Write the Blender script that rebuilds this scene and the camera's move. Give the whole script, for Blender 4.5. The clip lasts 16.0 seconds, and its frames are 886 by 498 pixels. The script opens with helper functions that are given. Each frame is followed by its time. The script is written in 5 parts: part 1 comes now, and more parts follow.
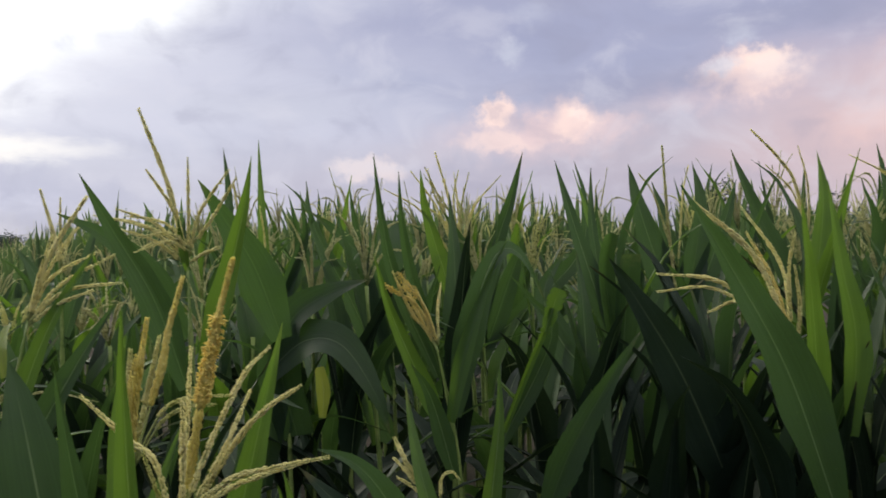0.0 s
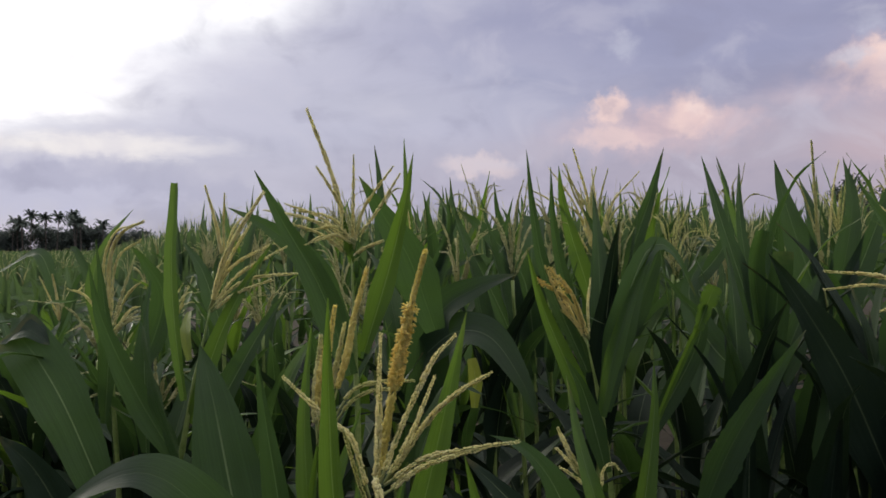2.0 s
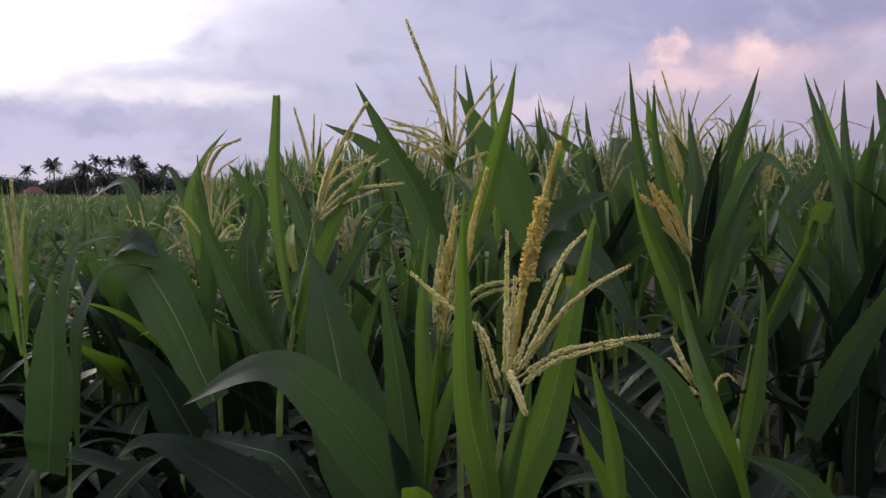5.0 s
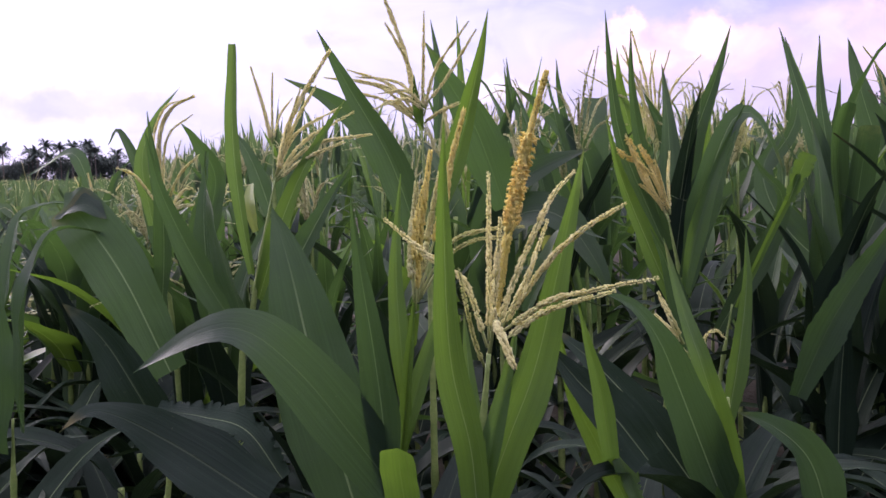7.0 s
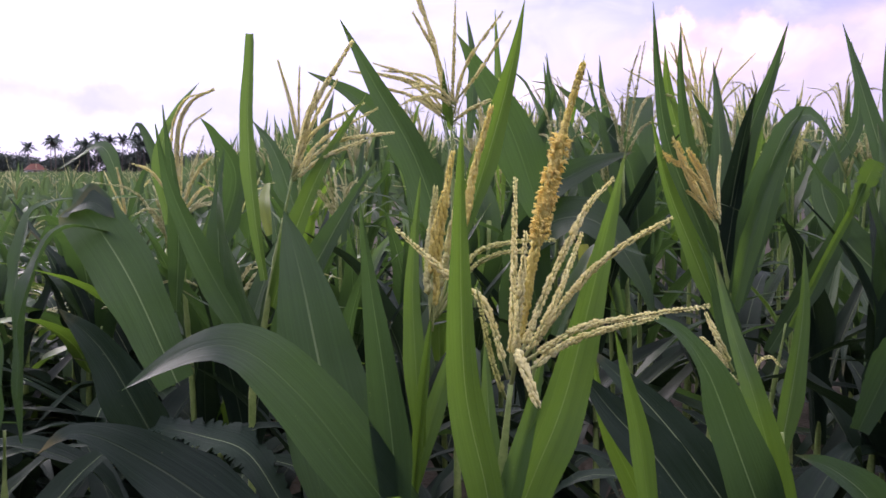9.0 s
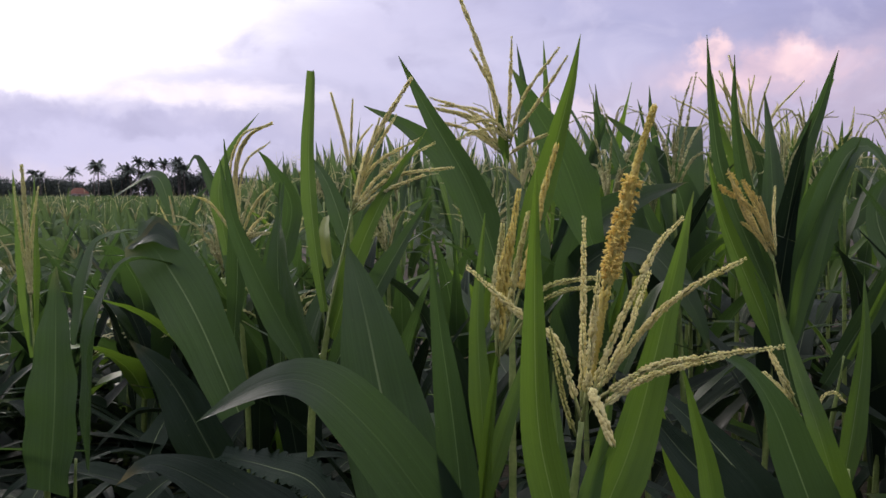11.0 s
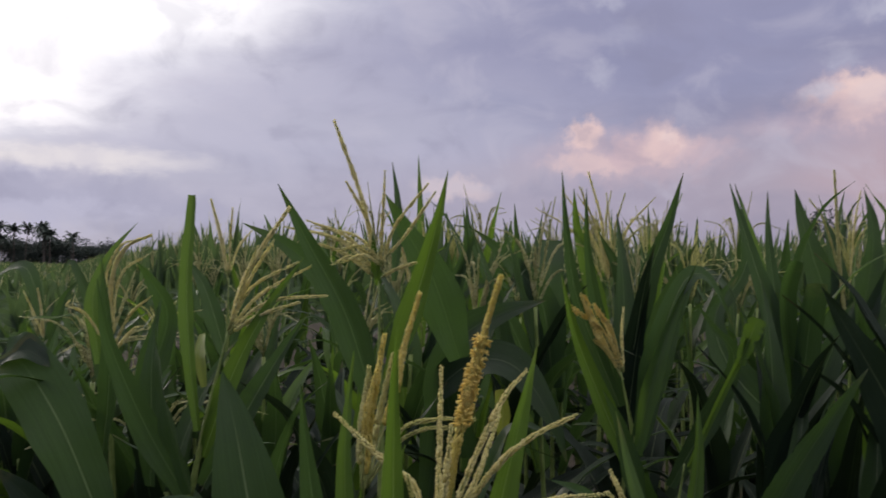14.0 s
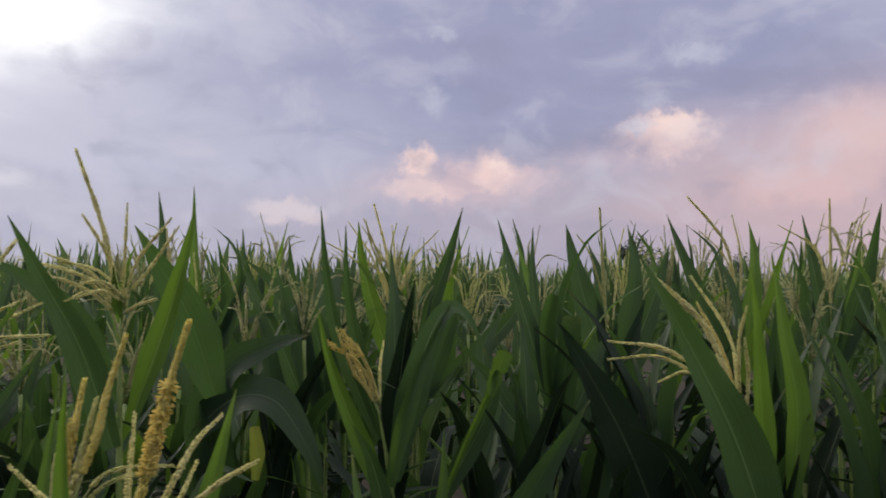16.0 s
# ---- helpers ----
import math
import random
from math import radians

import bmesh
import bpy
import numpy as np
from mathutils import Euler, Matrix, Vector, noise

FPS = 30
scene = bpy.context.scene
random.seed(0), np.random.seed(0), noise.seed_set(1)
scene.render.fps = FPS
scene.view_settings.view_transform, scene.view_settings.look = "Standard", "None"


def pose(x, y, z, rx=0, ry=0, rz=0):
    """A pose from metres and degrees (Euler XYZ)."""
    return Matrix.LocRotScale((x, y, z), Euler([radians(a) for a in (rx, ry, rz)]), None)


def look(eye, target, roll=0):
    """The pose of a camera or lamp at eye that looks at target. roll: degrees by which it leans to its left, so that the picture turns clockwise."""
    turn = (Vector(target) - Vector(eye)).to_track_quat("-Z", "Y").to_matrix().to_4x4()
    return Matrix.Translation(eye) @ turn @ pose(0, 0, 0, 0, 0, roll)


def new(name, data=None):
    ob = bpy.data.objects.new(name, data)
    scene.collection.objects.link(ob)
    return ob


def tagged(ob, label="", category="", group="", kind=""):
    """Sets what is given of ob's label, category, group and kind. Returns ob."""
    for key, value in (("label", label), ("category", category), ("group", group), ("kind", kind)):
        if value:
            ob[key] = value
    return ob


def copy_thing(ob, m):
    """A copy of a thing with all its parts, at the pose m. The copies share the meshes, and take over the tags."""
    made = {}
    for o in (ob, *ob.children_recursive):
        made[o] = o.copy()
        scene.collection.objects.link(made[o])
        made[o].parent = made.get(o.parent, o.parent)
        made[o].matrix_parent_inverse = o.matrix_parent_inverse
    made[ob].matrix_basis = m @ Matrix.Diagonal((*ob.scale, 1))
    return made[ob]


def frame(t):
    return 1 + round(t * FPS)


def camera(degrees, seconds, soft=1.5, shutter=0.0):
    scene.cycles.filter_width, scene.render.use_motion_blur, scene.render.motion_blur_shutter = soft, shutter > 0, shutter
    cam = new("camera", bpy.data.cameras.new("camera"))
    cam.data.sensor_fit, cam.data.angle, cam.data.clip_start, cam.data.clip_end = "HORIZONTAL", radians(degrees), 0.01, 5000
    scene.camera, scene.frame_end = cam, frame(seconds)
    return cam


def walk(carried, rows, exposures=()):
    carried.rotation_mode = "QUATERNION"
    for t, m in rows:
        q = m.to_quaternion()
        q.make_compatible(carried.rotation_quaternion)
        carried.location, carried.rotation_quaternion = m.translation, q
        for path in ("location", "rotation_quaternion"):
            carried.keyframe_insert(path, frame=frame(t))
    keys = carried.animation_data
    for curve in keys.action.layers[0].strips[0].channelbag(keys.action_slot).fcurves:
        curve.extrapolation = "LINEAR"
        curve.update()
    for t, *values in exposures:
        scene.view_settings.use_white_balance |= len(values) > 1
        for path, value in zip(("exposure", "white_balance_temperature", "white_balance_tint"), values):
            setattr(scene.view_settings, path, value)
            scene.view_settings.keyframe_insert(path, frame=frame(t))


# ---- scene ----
cam = camera(54.9, 16.0, soft=1.5, shutter=0.4)
PATH = [
    (0, (-0.005, 0.005, 1.586), (-0.007, 2.005, 1.587), -0.8),
    (0.5, (-0.035, 0.003, 1.596), (-0.111, 2.001, 1.601), -0.8),
    (1, (-0.06, -0.03, 1.591), (-0.187, 1.966, 1.59), -0.6),
    (1.5, (-0.085, -0.019, 1.585), (-0.293, 1.97, 1.577), -0.4),
    (2, (-0.102, -0.04, 1.582), (-0.361, 1.943, 1.578), -0.3),
    (2.5, (-0.113, -0.018, 1.576), (-0.427, 1.957, 1.556), -0.4),
    (3, (-0.134, -0.059, 1.57), (-0.489, 1.909, 1.55), -0.3),
    (3.5, (-0.159, -0.042, 1.567), (-0.557, 1.917, 1.522), -0.2),
    (4, (-0.18, -0.022, 1.552), (-0.572, 1.938, 1.483), -0.5),
    (4.5, (-0.193, -0.046, 1.534), (-0.586, 1.912, 1.431), -0.4),
    (7, (-0.246, 0.051, 1.459), (-0.539, 2.021, 1.283), -0.9),
    (7.5, (-0.244, 0.079, 1.468), (-0.496, 2.056, 1.296), -1.9),
    (8, (-0.235, 0.14, 1.455), (-0.538, 2.108, 1.27), -2.2),
    (8.5, (-0.239, 0.19, 1.463), (-0.58, 2.151, 1.262), -0.6),
    (9, (-0.24, 0.182, 1.466), (-0.628, 2.136, 1.287), 0.1),
    (9.5, (-0.254, 0.18, 1.471), (-0.689, 2.127, 1.33), -0.6),
    (12, (-0.277, 0.116, 1.519), (-0.758, 2.054, 1.409), 0.3),
    (12.5, (-0.267, 0.095, 1.546), (-0.671, 2.053, 1.496), 1.3),
    (13, (-0.263, 0.09, 1.559), (-0.597, 2.062, 1.547), 1.5),
    (13.5, (-0.262, 0.072, 1.573), (-0.559, 2.05, 1.589), 1.0),
    (14, (-0.241, 0.059, 1.585), (-0.439, 2.048, 1.632), 1.1),
    (14.5, (-0.218, 0.066, 1.592), (-0.305, 2.063, 1.676), 1.2),
    (15, (-0.182, 0.06, 1.606), (-0.18, 2.056, 1.732), 0.8),
    (15.5, (-0.138, 0.05, 1.608), (-0.029, 2.044, 1.726), 1.3),
    (16, (-0.071, 0.047, 1.613), (0.118, 2.035, 1.724), 1.2),
]
walk(cam, [(t, look(eye, target, roll)) for t, eye, target, roll in PATH],
     [(0.0, 0.18, 6650, 2), (1.5, -0.02, 6600, 5), (3.5, -0.32, 6480, 10), (4.5, -0.18, 6430, 12), (7.0, 0.82, 5920, 30), (8.0, 0.90, 5920, 30), (9.0, 0.86, 5990, 28), (9.5, 0.66, 6100, 24), (12.0, -0.06, 6330, 16), (13.5, -0.30, 6450, 12), (15.0, -0.27, 6550, 8), (16.0, -0.10, 6550, 6)])

# ---- sky and sun ----
SUN_AZ, SUN_EL = -48.0, 13.0          # degrees clockwise from +y, degrees up


def heading(az, el):
    a, e = radians(az), radians(el)
    return Vector((math.sin(a) * math.cos(e), math.cos(a) * math.cos(e), math.sin(e)))


class Nodes:
    """Short ways to add and join shader nodes."""

    def __init__(self, tree):
        self.tree = tree
        tree.nodes.clear()

    def add(self, kind, **props):
        node = self.tree.nodes.new(kind)
        for key, value in props.items():
            if key == "operation":
                node.operation = value
            elif key == "data_type":
                node.data_type = value
            elif key == "blend_type":
                node.blend_type = value
            elif key == "noise_dimensions":
                node.noise_dimensions = value
        return node

    def put(self, socket, value):
        if isinstance(value, bpy.types.NodeSocket):
            self.tree.links.new(value, socket)
        elif value is not None:
            socket.default_value = value

    def math(self, op, a, b=None, c=None):
        n = self.add("ShaderNodeMath", operation=op)
        for s, v in zip(n.inputs, (a, b, c)):
            self.put(s, v)
        return n.outputs[0]

    def vec(self, op, a, b=None):
        n = self.add("ShaderNodeVectorMath", operation=op)
        self.put(n.inputs[0], a)
        if b is not None:
            self.put(n.inputs[1], b)
        return n.outputs["Value"] if op in ("DOT_PRODUCT", "LENGTH") else n.outputs["Vector"]

    def mix(self, fac, a, b, blend="MIX"):
        n = self.add("ShaderNodeMix", data_type="RGBA", blend_type=blend)
        self.put(n.inputs[0], fac)
        self.put(n.inputs[6], a if not isinstance(a, tuple) else (*a, 1))
        self.put(n.inputs[7], b if not isinstance(b, tuple) else (*b, 1))
        return n.outputs[2]

    def noise(self, vector, scale, detail=3, rough=0.55, distort=0.0):
        n = self.add("ShaderNodeTexNoise")
        self.put(n.inputs["Vector"], vector)
        n.inputs["Scale"].default_value = scale
        n.inputs["Detail"].default_value = detail
        n.inputs["Roughness"].default_value = rough
        n.inputs["Distortion"].default_value = distort
        return n.outputs["Fac"], n.outputs["Color"]

    def band(self, value, lo, hi, to_lo=0.0, to_hi=1.0):
        n = self.add("ShaderNodeMapRange")
        n.interpolation_type = "SMOOTHSTEP"
        self.put(n.inputs[0], value)
        for i, v in enumerate((lo, hi, to_lo, to_hi)):
            n.inputs[i + 1].default_value = v
        return n.outputs[0]


def build_sky():
    world = bpy.data.worlds.new("evening_sky")
    scene.world = world
    world.use_nodes = True
    k = Nodes(world.node_tree)
    way = k.vec("NORMALIZE", k.add("ShaderNodeTexCoord").outputs["Generated"])
    flat = k.vec("MULTIPLY", way, (1.0, 1.0, 2.6))
    # soft, torn edges: the direction is pushed about before each cloud is shaped
    _, push = k.noise(flat, 7.0, 5, 0.6)
    _, push2 = k.noise(flat, 2.2, 3, 0.5)
    _, push3 = k.noise(flat, 26.0, 4, 0.6)
    push3 = k.vec("SUBTRACT", push3, (0.5, 0.5, 0.5))
    push = k.vec("SUBTRACT", push, (0.5, 0.5, 0.5))
    push2 = k.vec("SUBTRACT", push2, (0.5, 0.5, 0.5))
    torn = k.vec("ADD", way, k.vec("MULTIPLY", push, (0.10, 0.10, 0.05)))
    broad = k.vec("ADD", way, k.vec("ADD", k.vec("MULTIPLY", push2, (0.30, 0.30, 0.12)), k.vec("MULTIPLY", push, (0.10, 0.10, 0.05))))
    up = k.add("ShaderNodeSeparateXYZ")
    k.put(up.inputs[0], torn)
    up = up.outputs[2]

    def cloud(source, az, el, wide, high, soft=0.6):
        """A mask round a direction: half-widths in degrees."""
        d = heading(az, el)
        side = Vector((d.y, -d.x, 0)).normalized()
        top = side.cross(d)
        off = k.vec("SUBTRACT", source, tuple(d))
        a = k.math("DIVIDE", k.vec("DOT_PRODUCT", off, tuple(side)), math.sin(radians(wide)))
        b = k.math("DIVIDE", k.vec("DOT_PRODUCT", off, tuple(top)), math.sin(radians(high)))
        r = k.math("SQRT", k.math("ADD", k.math("MULTIPLY", a, a), k.math("MULTIPLY", b, b)))
        m = k.band(r, 1.0 - soft, 1.0 + soft, 1.0, 0.0)
        front = k.math("GREATER_THAN", k.vec("DOT_PRODUCT", way, tuple(d)), 0.2)
        return k.math("MULTIPLY", m, front)

    clear = k.add("ShaderNodeTexSky")
    clear.sky_type = "NISHITA"
    clear.sun_disc = False
    clear.sun_elevation, clear.sun_rotation = radians(SUN_EL), radians(SUN_AZ)
    thin = k.vec("SCALE", clear.outputs["Color"])
    thin.node.inputs["Scale"].default_value = 0.05
    grain, _ = k.noise(k.vec("MULTIPLY", way, (1.0, 1.0, 2.8)), 4.6, 5, 0.55, 0.5)
    wide, _ = k.noise(k.vec("MULTIPLY", way, (1.0, 1.0, 3.0)), 1.9, 4, 0.55, 0.4)
    deck = k.mix(k.band(up, 0.0, 0.22), (0.385, 0.38, 0.53), (0.375, 0.39, 0.59))
    deck = k.mix(k.band(wide, 0.40, 0.66), deck, (0.52, 0.51, 0.69))
    deck = k.mix(k.band(grain, 0.42, 0.72, 0.0, 0.55), deck, (0.56, 0.545, 0.73))
    deck = k.mix(k.band(grain, 0.28, 0.46, 0.45, 0.0), deck, (0.29, 0.285, 0.45))
    sky = k.mix(0.93, thin, deck)

    def lay(mask, colour, amount):
        nonlocal sky
        sky = k.mix(k.math("MULTIPLY", mask, amount), sky, colour)

    _, lump = k.noise(way, 22.0, 3, 0.55)
    _, curl = k.noise(way, 64.0, 4, 0.6)
    lump, curl = k.vec("SUBTRACT", lump, (0.5, 0.5, 0.5)), k.vec("SUBTRACT", curl, (0.5, 0.5, 0.5))
    puff = k.vec("ADD", way, k.vec("ADD", k.vec("MULTIPLY", lump, (0.055, 0.055, 0.045)), k.vec("MULTIPLY", curl, (0.030, 0.030, 0.028))))
    wisp = k.vec("ADD", way, k.vec("ADD", k.vec("MULTIPLY", push, (0.06, 0.06, 0.025)), k.vec("MULTIPLY", push3, (0.05, 0.05, 0.022))))
    lay(cloud(broad, 12, 14.5, 18, 4.5, 0.7), (0.34, 0.345, 0.53), 0.75)     # slate-blue bank
    lay(cloud(broad, 18, 5, 17, 4.0, 0.7), (0.52, 0.44, 0.53), 0.75)         # rosy haze low down
    lay(cloud(broad, 33, 7, 11, 6.5, 0.7), (0.66, 0.48, 0.53), 0.85)
    lay(cloud(broad, -3, 4, 14, 2.5, 0.8), (0.47, 0.42, 0.54), 0.6)
    rose, blush, pearl = (0.98, 0.72, 0.70), (0.78, 0.58, 0.63), (0.66, 0.66, 0.80)
    # lit heads of the far cumulus: azimuth, elevation, half-width, half-height, colour, strength, softness
    for az, el, w, h, colour, amount, soft in (
            (6.2, 7.6, 5.2, 1.5, blush, 0.55, 0.7), (4.0, 7.2, 2.5, 0.7, rose, 0.62, 0.55), (3.4, 8.9, 1.15, 0.85, rose, 0.9, 0.5), (3.2, 9.0, 0.45, 0.35, (0.66, 0.52, 0.58), 0.5, 0.6),
            (6.7, 7.9, 1.5, 0.7, blush, 0.7, 0.6), (9.0, 8.3, 1.5, 1.05, rose, 0.8, 0.55), (9.3, 8.5, 0.6, 0.4, (1.05, 0.80, 0.76), 0.7, 0.6), (11.0, 8.0, 1.6, 0.7, blush, 0.5, 0.7),
            (19.8, 10.9, 2.6, 1.35, rose, 0.85, 0.5), (20.9, 11.5, 1.3, 0.9, (1.05, 0.80, 0.76), 0.7, 0.6), (18.2, 11.4, 0.9, 0.5, pearl, 0.6, 0.6), (17.5, 9.6, 4.0, 0.8, blush, 0.35, 0.8),
            (-5.2, 5.3, 2.3, 0.7, (0.80, 0.66, 0.70), 0.75, 0.5), (-0.5, 6.4, 3.0, 0.7, (0.56, 0.50, 0.61), 0.5, 0.8),
            (33.0, 10.5, 4.5, 2.2, (0.90, 0.64, 0.64), 0.6, 0.7), (28.5, 7.4, 3.6, 1.2, (0.84, 0.58, 0.59), 0.55, 0.7),
            (19.0, 13.3, 0.9, 0.6, pearl, 0.5, 0.95), (22.0, 15.8, 1.5, 0.5, pearl, 0.5, 0.95), (4.3, 13.2, 0.8, 0.6, pearl, 0.45, 0.95), (5.0, 17.3, 0.6, 0.35, pearl, 0.4, 0.95), (6.3, 15.4, 1.2, 0.8, pearl, 0.25, 0.95)):
        lay(cloud(puff, az, el, w, h, soft), colour, amount)
    lay(cloud(wisp, 13, 10.4, 6.0, 0.9, 0.8), (0.31, 0.31, 0.47), 0.55)      # slate undersides over the lit heads
    lay(cloud(wisp, 24, 14.0, 7.0, 0.8, 0.8), (0.31, 0.31, 0.47), 0.5)
    lay(cloud(wisp, -8.0, 16.5, 5.0, 1.2, 0.9), (0.60, 0.60, 0.76), 0.3)
    lay(cloud(wisp, -12, 9.5, 6.0, 0.9, 0.8), (0.47, 0.47, 0.62), 0.5)
    lay(cloud(broad, -40, 12, 28, 13, 0.6), (0.84, 0.82, 0.94), 0.55)         # pale veil about it
    lay(cloud(broad, -52, 18, 28, 11.5, 0.35), (1.75, 1.70, 1.70), 1.0)         # the glow round the hidden sun
    lay(cloud(broad, -37, 24, 22, 9, 0.4), (1.45, 1.42, 1.45), 0.95)
    lay(cloud(broad, -43, 10.3, 14, 4.8, 0.4), (1.45, 1.40, 1.42), 0.95)
    lay(cloud(wisp, -29.5, 6.5, 6.5, 0.7, 0.7), (1.10, 1.02, 1.00), 0.7)
    lay(cloud(wisp, -31.5, 7.5, 3.2, 0.6, 0.8), (0.70, 0.69, 0.82), 0.6)
    lay(cloud(puff, -38, 3.6, 14, 1.9, 0.45), (0.60, 0.59, 0.76), 0.85)        # low bank over the palms
    for az, el, w, h in ((-40.0, 5.0, 3.4, 1.2), (-33.2, 4.4, 2.4, 0.8), (-27.0, 4.5, 4.2, 1.0), (-22.0, 3.6, 3.0, 0.9)):
        lay(cloud(puff, az, el, w, h, 0.5), (0.49, 0.48, 0.63), 0.6)         # grey heads along that bank
    mottle, _ = k.noise(k.vec("MULTIPLY", way, (1.0, 1.0, 1.5)), 11.0, 5, 0.52, 0.5)
    sky = k.mix(k.band(mottle, 0.50, 0.72, 0.0, 0.34), sky, (0.70, 0.67, 0.80))
    sky = k.mix(k.band(mottle, 0.30, 0.50, 0.28, 0.0), sky, (0.30, 0.295, 0.43))
    # overhead the cloud is paler and even
    high = k.add("ShaderNodeSeparateXYZ")
    k.put(high.inputs[0], way)
    lay(k.band(high.outputs[2], 0.34, 0.70), (1.22, 1.18, 1.20), 0.94)
    back = k.add("ShaderNodeBackground")
    k.put(back.inputs[0], sky)
    back.inputs[1].default_value = 1.0
    out = k.add("ShaderNodeOutputWorld")
    k.put(out.inputs[0], back.outputs[0])


build_sky()
sun = new("sun", bpy.data.lights.new("sun", "SUN"))
sun.data.energy, sun.data.angle, sun.data.color = 2.8, radians(40), (1.0, 0.93, 0.78)
sun.matrix_basis = look((0, 0, 50), Vector((0, 0, 50)) - heading(SUN_AZ, SUN_EL))

# ---- materials ----
def material(name):
    m = bpy.data.materials.new(name)
    m.use_nodes = True
    return m, Nodes(m.node_tree)


def finish(k, shader):
    out = k.add("ShaderNodeOutputMaterial")
    k.put(out.inputs[0], shader)


def principled(k, colour, rough, bump=None, spec=0.5):
    p = k.add("ShaderNodeBsdfPrincipled")
    k.put(p.inputs["Base Color"], colour if not isinstance(colour, tuple) else (*colour, 1))
    k.put(p.inputs["Roughness"], rough)
    p.inputs["Specular IOR Level"].default_value = spec
    if bump:
        height, strength, distance = bump
        b = k.add("ShaderNodeBump")
        b.inputs["Strength"].default_value = strength
        b.inputs["Distance"].default_value = distance
        k.put(b.inputs["Height"], height)
        k.put(p.inputs["Normal"], b.outputs[0])
    return p.outputs[0]


def leaf_material(name, deep, fresh, through_colour, glow, islands=False, gloss=0.35):
    """A maize blade: pale midrib, fine parallel veins with a streaky sheen, blotches, and light coming through."""
    m, k = material(name)
    uv = k.add("ShaderNodeUVMap")
    uv.uv_map = "uv"
    split = k.add("ShaderNodeSeparateXYZ")
    k.put(split.inputs[0], uv.outputs[0])
    u, v = split.outputs[0], split.outputs[1]
    off = k.math("ABSOLUTE", k.math("SUBTRACT", u, 0.5))
    rnd = k.add("ShaderNodeNewGeometry").outputs["Random Per Island"] if islands else k.add("ShaderNodeObjectInfo").outputs["Random"]
    place = k.add("ShaderNodeTexCoord").outputs["Object"]
    blotch, _ = k.noise(place, 9.0, 4, 0.6)
    swell, _ = k.noise(place, 16.0, 2, 0.5)
    speck, _ = k.noise(place, 160.0, 2, 0.6)

    def lanes(count, along):
        lane = k.add("ShaderNodeCombineXYZ")
        k.put(lane.inputs[0], k.math("MULTIPLY", u, count))
        k.put(lane.inputs[1], k.math("MULTIPLY", v, along))
        k.put(lane.inputs[2], k.math("MULTIPLY", rnd, 40.0))
        return k.noise(lane.outputs[0], 1.0, 3, 0.6)[0]

    vein, strip = lanes(46.0, 1.2), lanes(13.0, 1.6)
    tone = k.math("ADD", k.math("MULTIPLY", rnd, 0.75), k.math("MULTIPLY", k.math("SUBTRACT", blotch, 0.5), 0.9))
    colour = k.mix(k.band(tone, 0.0, 0.9), deep, fresh)
    colour = k.mix(k.band(strip, 0.42, 0.70, 0.0, 0.14), colour, tuple(min(1, c * 1.5 + 0.006) for c in fresh))
    colour = k.mix(k.band(vein, 0.45, 0.72, 0.0, 0.16), colour, tuple(min(1, c * 1.8 + 0.012) for c in fresh))
    colour = k.mix(k.band(vein, 0.28, 0.46, 0.16, 0.0), colour, tuple(c * 0.55 for c in deep))
    dry = k.math("MULTIPLY", k.band(v, 0.86, 1.0), k.band(blotch, 0.45, 0.62))
    colour = k.mix(k.math("MULTIPLY", dry, 0.6), colour, (0.22, 0.17, 0.07))
    colour = k.mix(k.band(speck, 0.70, 0.78, 0.0, 0.25), colour, (0.20, 0.22, 0.10))
    rib = k.math("MULTIPLY", k.band(off, 0.006, 0.019, 1.0, 0.0), k.band(v, 0.55, 0.97, 1.0, 0.0))
    colour = k.mix(k.math("MULTIPLY", rib, k.band(rnd, 0.1, 0.9, 0.10, 0.70)), colour, (0.30, 0.37, 0.20))
    relief = k.math("ADD", k.math("ADD", k.math("MULTIPLY", vein, 0.5), k.math("MULTIPLY", strip, 0.9)), k.math("ADD", k.math("MULTIPLY", rib, -0.8), k.math("MULTIPLY", swell, 2.2)))
    rough = k.math("ADD", k.band(blotch, 0.3, 0.7, 0.44, 0.62), k.band(vein, 0.3, 0.7, -0.06, 0.08))
    front = principled(k, colour, rough, (relief, 0.6, 0.0022), gloss)
    lit = k.add("ShaderNodeBsdfTranslucent")
    warm = k.mix(k.math("MULTIPLY", rnd, 0.5), through_colour, tuple(c * 0.5 for c in through_colour))
    k.put(lit.inputs[0], k.mix(k.band(vein, 0.35, 0.65, 0.16, 0.0), warm, tuple(c * 0.45 for c in through_colour)))
    both = k.add("ShaderNodeMixShader")
    both.inputs[0].default_value = glow
    k.put(both.inputs[1], front)
    k.put(both.inputs[2], lit.outputs[0])
    finish(k, both.outputs[0])
    return m


